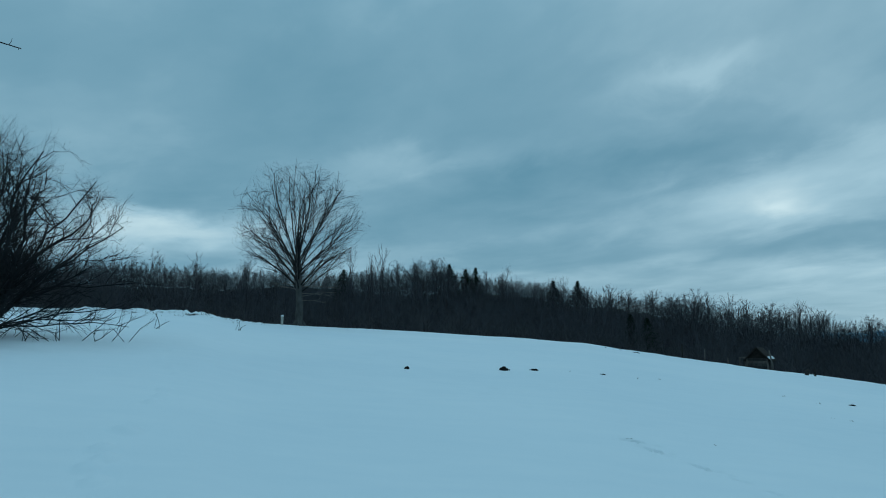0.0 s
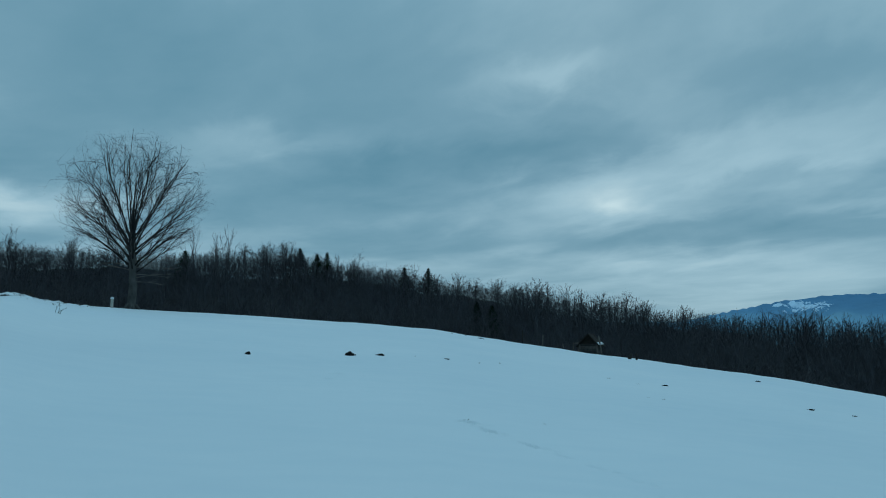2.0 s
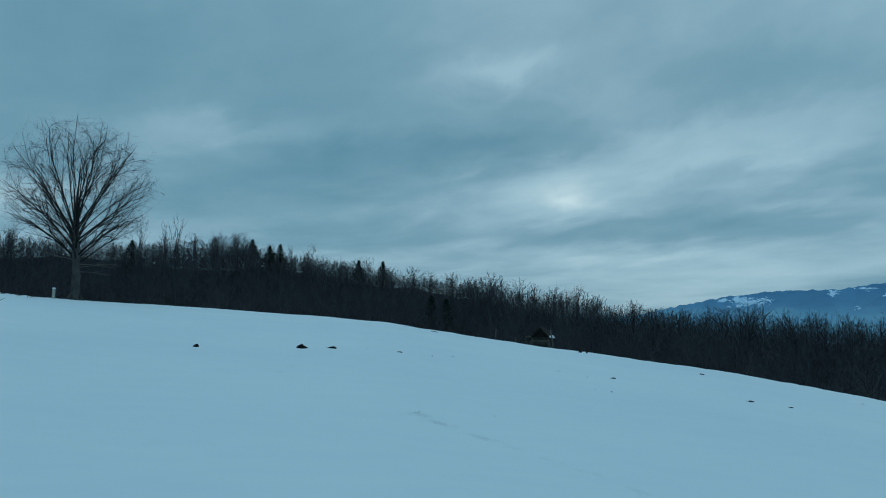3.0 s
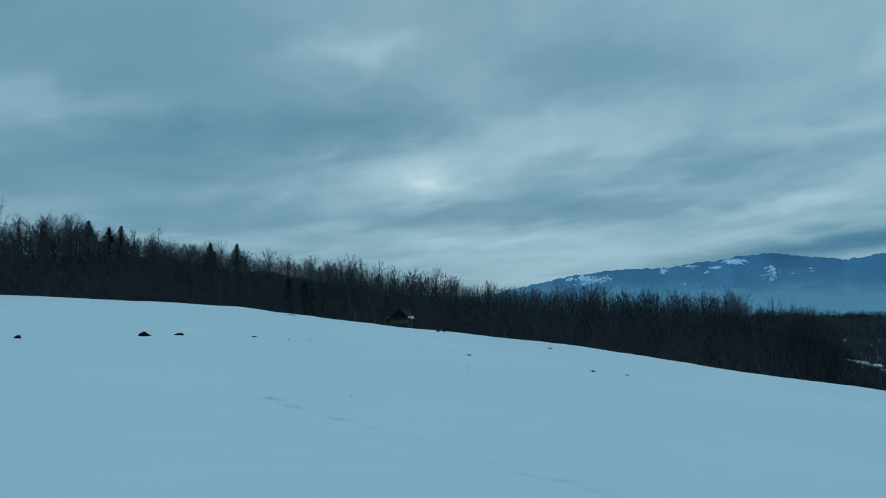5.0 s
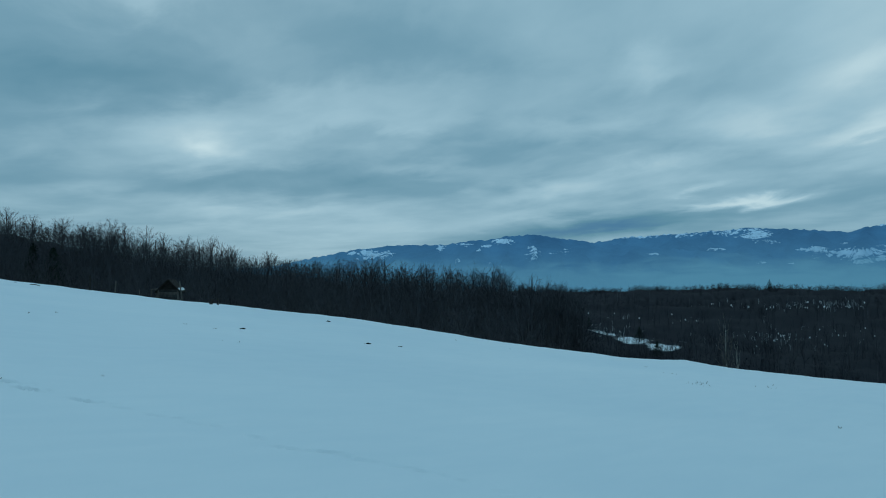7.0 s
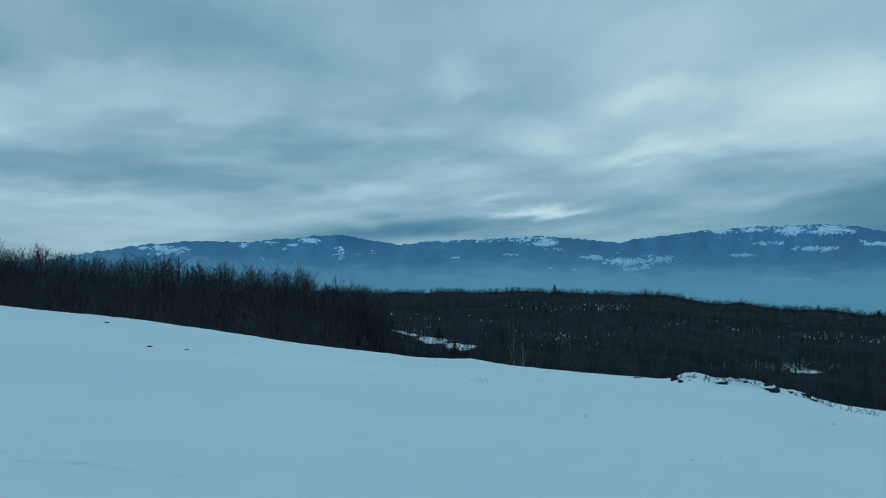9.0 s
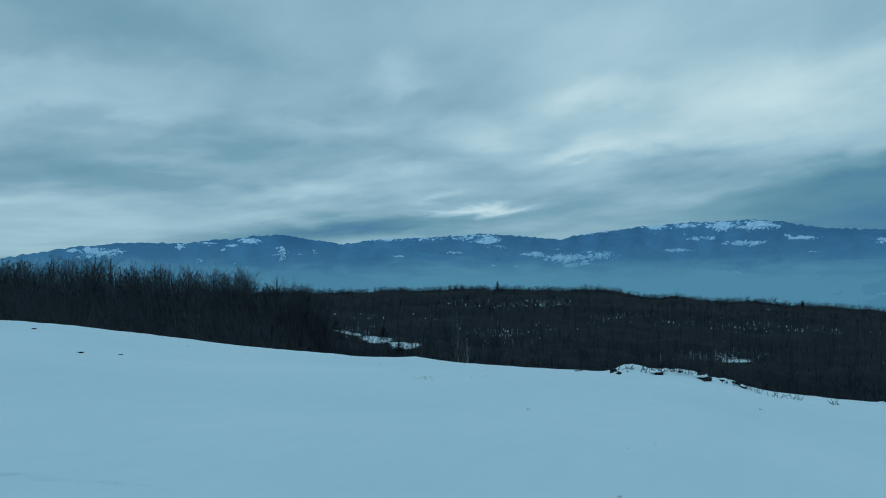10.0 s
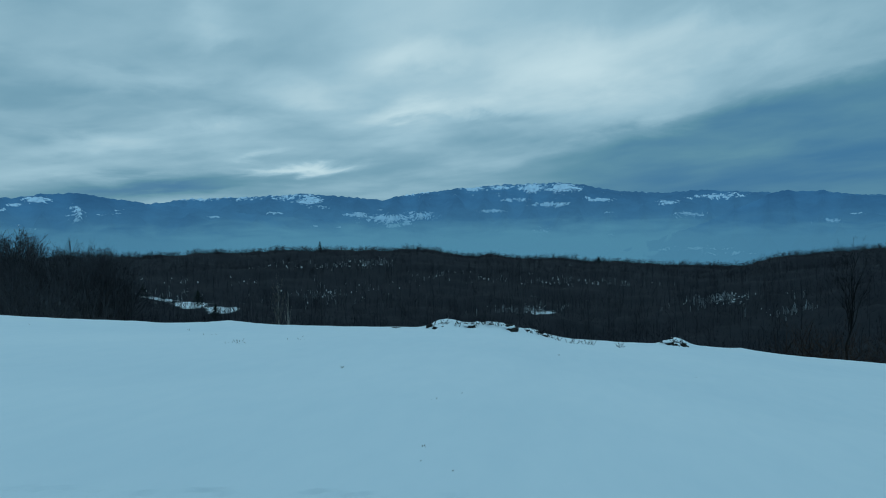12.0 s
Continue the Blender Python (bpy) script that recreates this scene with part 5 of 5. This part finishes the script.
def build_hut(m):
    ob = thing("field_hut", m, "small weathered wooden field hut with an open lean-to and snow-edged roof", "hut")
    rng = random.Random(4)
    w, d, eave, ridge = 1.5, 2.3, 1.7, 2.5
    for x in (-w / 2, w / 2):
        for y in (-d / 2, d / 2):
            set_part("post", board(0.12, 0.12, eave, 0.012, 0.006, 3), M_OLDWOOD, ob, pose(x, y, eave / 2))
    for k in range(8):
        z = 0.16 + k * 0.205
        set_part("board", board(w - 0.1, 0.03, 0.185, 0.006, 0.006, k), M_OLDWOOD if k in (2, 6) else M_HUTWOOD, ob, pose(0, -d / 2 - 0.03, z, 0, rng.uniform(-0.8, 0.8), 0))
        set_part("board", board(w - 0.1, 0.03, 0.185, 0.006, 0.006, k), M_HUTWOOD, ob, pose(0, d / 2 + 0.03, z))
        for x in (-w / 2 - 0.03, w / 2 + 0.03):
            set_part("board", board(0.03, d - 0.1, 0.185, 0.006, 0.006, k), M_HUTWOOD, ob, pose(x, 0, z))
    for y in (-d / 2 - 0.02, d / 2 + 0.02):
        bm = bmesh.new()
        pts = [bm.verts.new((x, y + t, z)) for t in (-0.02, 0.02) for x, z in ((-w / 2, eave), (w / 2, eave), (0, ridge - 0.08))]
        for f in ((0, 1, 2), (5, 4, 3), (0, 3, 4, 1), (1, 4, 5, 2), (2, 5, 3, 0)):
            bm.faces.new([pts[i] for i in f])
        part("gable", bm, M_ROOF, ob, "dark boarded gable")
    rise = math.degrees(math.atan2(ridge - eave, w / 2))
    ln = math.hypot(w / 2, ridge - eave) + 0.35
    for side in (-1, 1):
        c, s = math.cos(radians(rise)), math.sin(radians(rise))
        mid = pose(side * ln / 2 * c, 0, ridge - ln / 2 * s, 0, side * rise, 0)
        roof = set_part("roof_slope", board(ln, d + 0.5, 0.05, 0.01, 0.008, 9), M_ROOF, ob, mid, "dark old board roof")
        for k in range(7):
            set_part("roof_board", board(ln, 0.40, 0.025, 0.005, 0.006, k), M_ROOF, roof, mid @ pose(0, -d / 2 - 0.05 + k * 0.44, 0.045))
    snow = bmesh.new()
    bmesh.ops.create_cube(snow, size=1.0, matrix=Matrix.Diagonal((0.30, d + 0.3, 0.08, 1)))
    bmesh.ops.bevel(snow, geom=snow.edges[:], offset=0.035, segments=3, affect="EDGES")
    c, s = math.cos(radians(rise)), math.sin(radians(rise))
    set_part("roof_snow", snow, M_SNOW, ob, pose((ln - 0.24) * c, 0, ridge - (ln - 0.24) * s + 0.11, 0, rise, 0), "strip of snow sliding off the eave")
    # lean-to frame beside it
    for x in (-w / 2 - 0.55,):
        for y in (-d / 2, d / 2):
            set_part("lean_to_post", board(0.10, 0.10, 1.75, 0.012, 0.008, 5), M_OLDWOOD, ob, pose(x, y, 0.87, 0, 2, 0))
    for y in (-d / 2, d / 2):
        set_part("rail", board(0.65, 0.09, 0.09, 0.012, 0.006, 6), M_OLDWOOD, ob, pose(-w / 2 - 0.27, y, 1.72, 0, 3, 0))
    set_part("rail", board(0.09, d, 0.09, 0.012, 0.006, 7), M_OLDWOOD, ob, pose(-w / 2 - 0.55, 0, 1.72))


build_hut(spot(24.1, 60, 0.05, -33))


def build_post(m, h, r, mat, label, lean=(0, 0), group="fence posts", cap=False):
    ob = thing("fence_post", m @ pose(0, 0, 0, lean[0], lean[1], 0), label, "post", group)
    rng = np.random.default_rng(int(h * 100))
    p = np.array([[0, 0, -0.15], [0.005, 0, h * 0.5], [0, 0.004, h * 0.96], [0, 0, h]])
    put_part("shaft", mesh_of("shaft", *tubes([(p + rng.normal(size=(4, 3)) * 0.004, np.array([1.05, 1, 0.95, 0.35]) * r)], 7), mat), ob)
    if cap:
        bm = bmesh.new()
        bmesh.ops.create_icosphere(bm, subdivisions=2, radius=r * 1.25, matrix=Matrix.Translation((0, 0, h)) @ Matrix.Diagonal((1, 1, 0.6, 1)))
        part("snow_cap", bm, M_SNOW, ob, "cap of snow")


build_post(spot(-14.58, 49.0), 0.62, 0.095, M_PALEWOOD, "short pale post beside the lone beech", cap=True)
build_post(spot(18.5, 46.0), 0.9, 0.05, M_ROOF, "thin weathered fence post on the snowy brow")
build_post(spot(20.1, 56.0), 1.5, 0.05, M_OLDWOOD, "thin leaning fence post beyond the brow", (0, 4))
build_post(spot(25.05, 50.0), 1.7, 0.05, M_OLDWOOD, "leaning grey pole beside the field hut", (0, -9))
build_post(spot(27.2, 42.2), 0.34, 0.10, M_ROOF, "dark low stump of a post in snow", (0, 20))
build_post(spot(27.75, 41.8), 0.40, 0.06, M_ROOF, "dark short post in the snow")
build_post(spot(21.9, 58.0), 1.2, 0.045, M_OLDWOOD, "thin weathered fence post beyond the brow", (0, -3))


def lump(seed, w, d, h, mat, rough=0.25, snow=0.0):
    """An uneven mound or stone."""
    bm = bmesh.new()
    bmesh.ops.create_icosphere(bm, subdivisions=3, radius=1.0)
    off = Vector((seed * 3.1, seed * 1.7, 0))
    for v in bm.verts:
        k = 1 + rough * noise.noise(v.co * 1.6 + off) + rough * 0.6 * noise.noise(v.co * 4.5 + off)
        v.co = Vector((v.co.x * w / 2 * k, v.co.y * d / 2 * k, v.co.z * h * k))
    return bm


def build_molehill(az, r, w, h, seed):
    ob = thing("molehill", spot(az, r, 0.0, seed * 37), "heap of dark fresh soil pushed up through snow", "molehill", "molehills")
    bm = lump(seed, w, w * 0.8, h, M_SOIL, 0.45)
    part("mound", bm, M_SOIL, ob)
    rng = random.Random(seed)
    for k in range(5):
        a, q = rng.uniform(0, 6.28), w * rng.uniform(0.42, 0.62)
        c = lump(seed + k, w * 0.16, w * 0.14, w * 0.07, M_SOIL, 0.5)
        set_part("clod", c, M_SOIL, ob, pose(q * math.cos(a), q * math.sin(a), 0.01))


for k, (az, r, w, h) in enumerate(((-4.11, 18.7, 0.15, 0.07), (4.06, 20.2, 0.32, 0.10), (6.62, 20.8, 0.26, 0.05), (12.25, 22.0, 0.17, 0.025), (29.95, 23.4, 0.16, 0.03), (40.15, 21.7, 0.17, 0.035), (42.85, 22.5, 0.14, 0.02), (36.65, 34.4, 0.20, 0.05))):
    build_molehill(az, r, w, h, k + 1)


def build_stalks(az, r, seed, h, count, spread, label, name="dead_stalks", mat=None):
    """A few dry stems standing out of the snow."""
    rng = np.random.default_rng(seed)
    ob = thing(name, spot(az, r, 0.02), label, "dry plant", "dry stalks in snow")
    stems = [(curve((rng.normal() * spread, rng.normal() * spread, 0), (rng.normal() * 0.45, rng.normal() * 0.45, 1), h * rng.uniform(0.4, 1.1), (rng.normal() * 0.3, 0, -0.35), 4, rng, 0.12), np.linspace(0.009, 0.005, 4) * (0.7 + h)) for _ in range(count)]
    for stem in stems:
        put_part("stem", mesh_of("stem", *merge([tubes([stem], 3), tubes(off_shoots([stem], 2, 0.4, h * 0.25, 0.004, 2, rng, 0.6, 0.2), 2)]), mat or M_GRASS), ob)


build_stalks(67.0, 20.1, 31, 0.085, 16, 0.20, "tuft of dry grass stems poking through snow", "grass_tuft")
build_stalks(72.2, 21.1, 32, 0.07, 5, 0.22, "few dry grass stems poking through snow", "grass_tuft")
build_stalks(64.6, 22.5, 33, 0.06, 4, 0.25, "few dry grass stems poking through snow", "grass_tuft")
build_stalks(-24.16, 26.4, 34, 0.75, 3, 0.10, "thin bare sapling stems standing in snow", "sapling", M_TWIG)
build_stalks(-17.9, 33.0, 35, 0.55, 5, 0.10, "thin bare sapling stems standing in snow", "sapling", M_TWIG)
small = ((9.55, 21.9), (14.9, 22.5), (16.7, 23.4), (20.55, 11.1), (25.6, 23.9), (28.8, 18.4), (29.8, 18.5), (27.9, 22.5), (93.8, 19.9), (104.6, 17.6), (85.0, 9.8), (87.2, 10.4), (85.3, 6.6), (88.5, 6.3), (85.3, 7.1), (76.5, 13.6), (47.5, 30.5), (52.0, 29.0), (14.05, 10.4), (63.0, 26.5))
for k, (az, r) in enumerate(small):
    build_stalks(az, r, 60 + k, 0.035 + 0.0015 * r, 3, 0.03, "few short dry stems in the snow")
rng = np.random.default_rng(90)
for k in range(34):
    a = rng.uniform(-31, -15.5)
    build_stalks(a, float(brow(a)[0]) - rng.uniform(0.3, 6), 120 + k, rng.uniform(0.12, 0.30), int(rng.integers(4, 9)), 0.15, "dry grass tuft on the drifted bank", "grass_tuft")


def build_stone(az, r, w, d, h, seed, cap=0.0, turn=0.0):
    ob = thing("boulder", spot(az, r, h * 0.35, turn), "dark rough stone half buried in snow on the brow", "boulder", "stones on the brow")
    part("stone", lump(seed, w * 1.25, d, h * 0.8, M_STONE, 0.65), M_STONE, ob)
    if cap:
        set_part("snow_cap", lump(seed + 9, w * 1.0, d * 0.9, h * 0.22, M_SNOW, 0.3), M_SNOW, ob, pose(0, 0.08, h * cap), "cap of snow")


stones = random.Random(5)
for k, (az, spread, r, deep, count) in enumerate(((83.2, 0.6, 25.8, 0.3, 3), (88.0, 0.5, 25.5, 0.2, 2), (92.0, 0.8, 26.1, 0.2, 3), (102.2, 0.6, 31.4, 0.3, 5), (14.8, 0.9, 45.4, 0.5, 4), (79.4, 0.4, 27.0, 0.3, 2))):
    for i in range(count):
        w = stones.choice((0.12, 0.16, 0.22, 0.32))
        build_stone(az + stones.gauss(0, spread), r + stones.gauss(0, deep), w * stones.uniform(1.0, 1.6), w, w * stones.uniform(0.25, 0.5), 30 + 10 * k + i, 0.0, stones.uniform(0, 180))
build_stone(86.1, 25.4, 0.56, 0.45, 0.26, 131, 0.66)
build_stone(89.5, 25.3, 0.80, 0.5, 0.26, 132, 0.70)
build_stone(82.6, 25.9, 0.50, 0.3, 0.12, 133)
build_stone(102.0, 31.2, 0.55, 0.4, 0.28, 134, 0.66)
build_stone(103.1, 31.3, 0.60, 0.4, 0.20, 135)
for k, az in enumerate((83.0, 83.8, 84.9, 85.6, 86.1, 86.4, 87.2, 87.5, 87.8, 88.6, 91.2, 91.8, 92.2, 92.6, 93.4, 94.6, 96.0, 98.4, 102.2, 101.4, 103.0)):
    build_stalks(az, 25.4 + (6 if az > 99 else 0.08 * abs(az - 88)), 200 + k, 0.36, 9, 0.12, "dry weeds among the stones on the brow", "dry_weeds", M_TWIG)
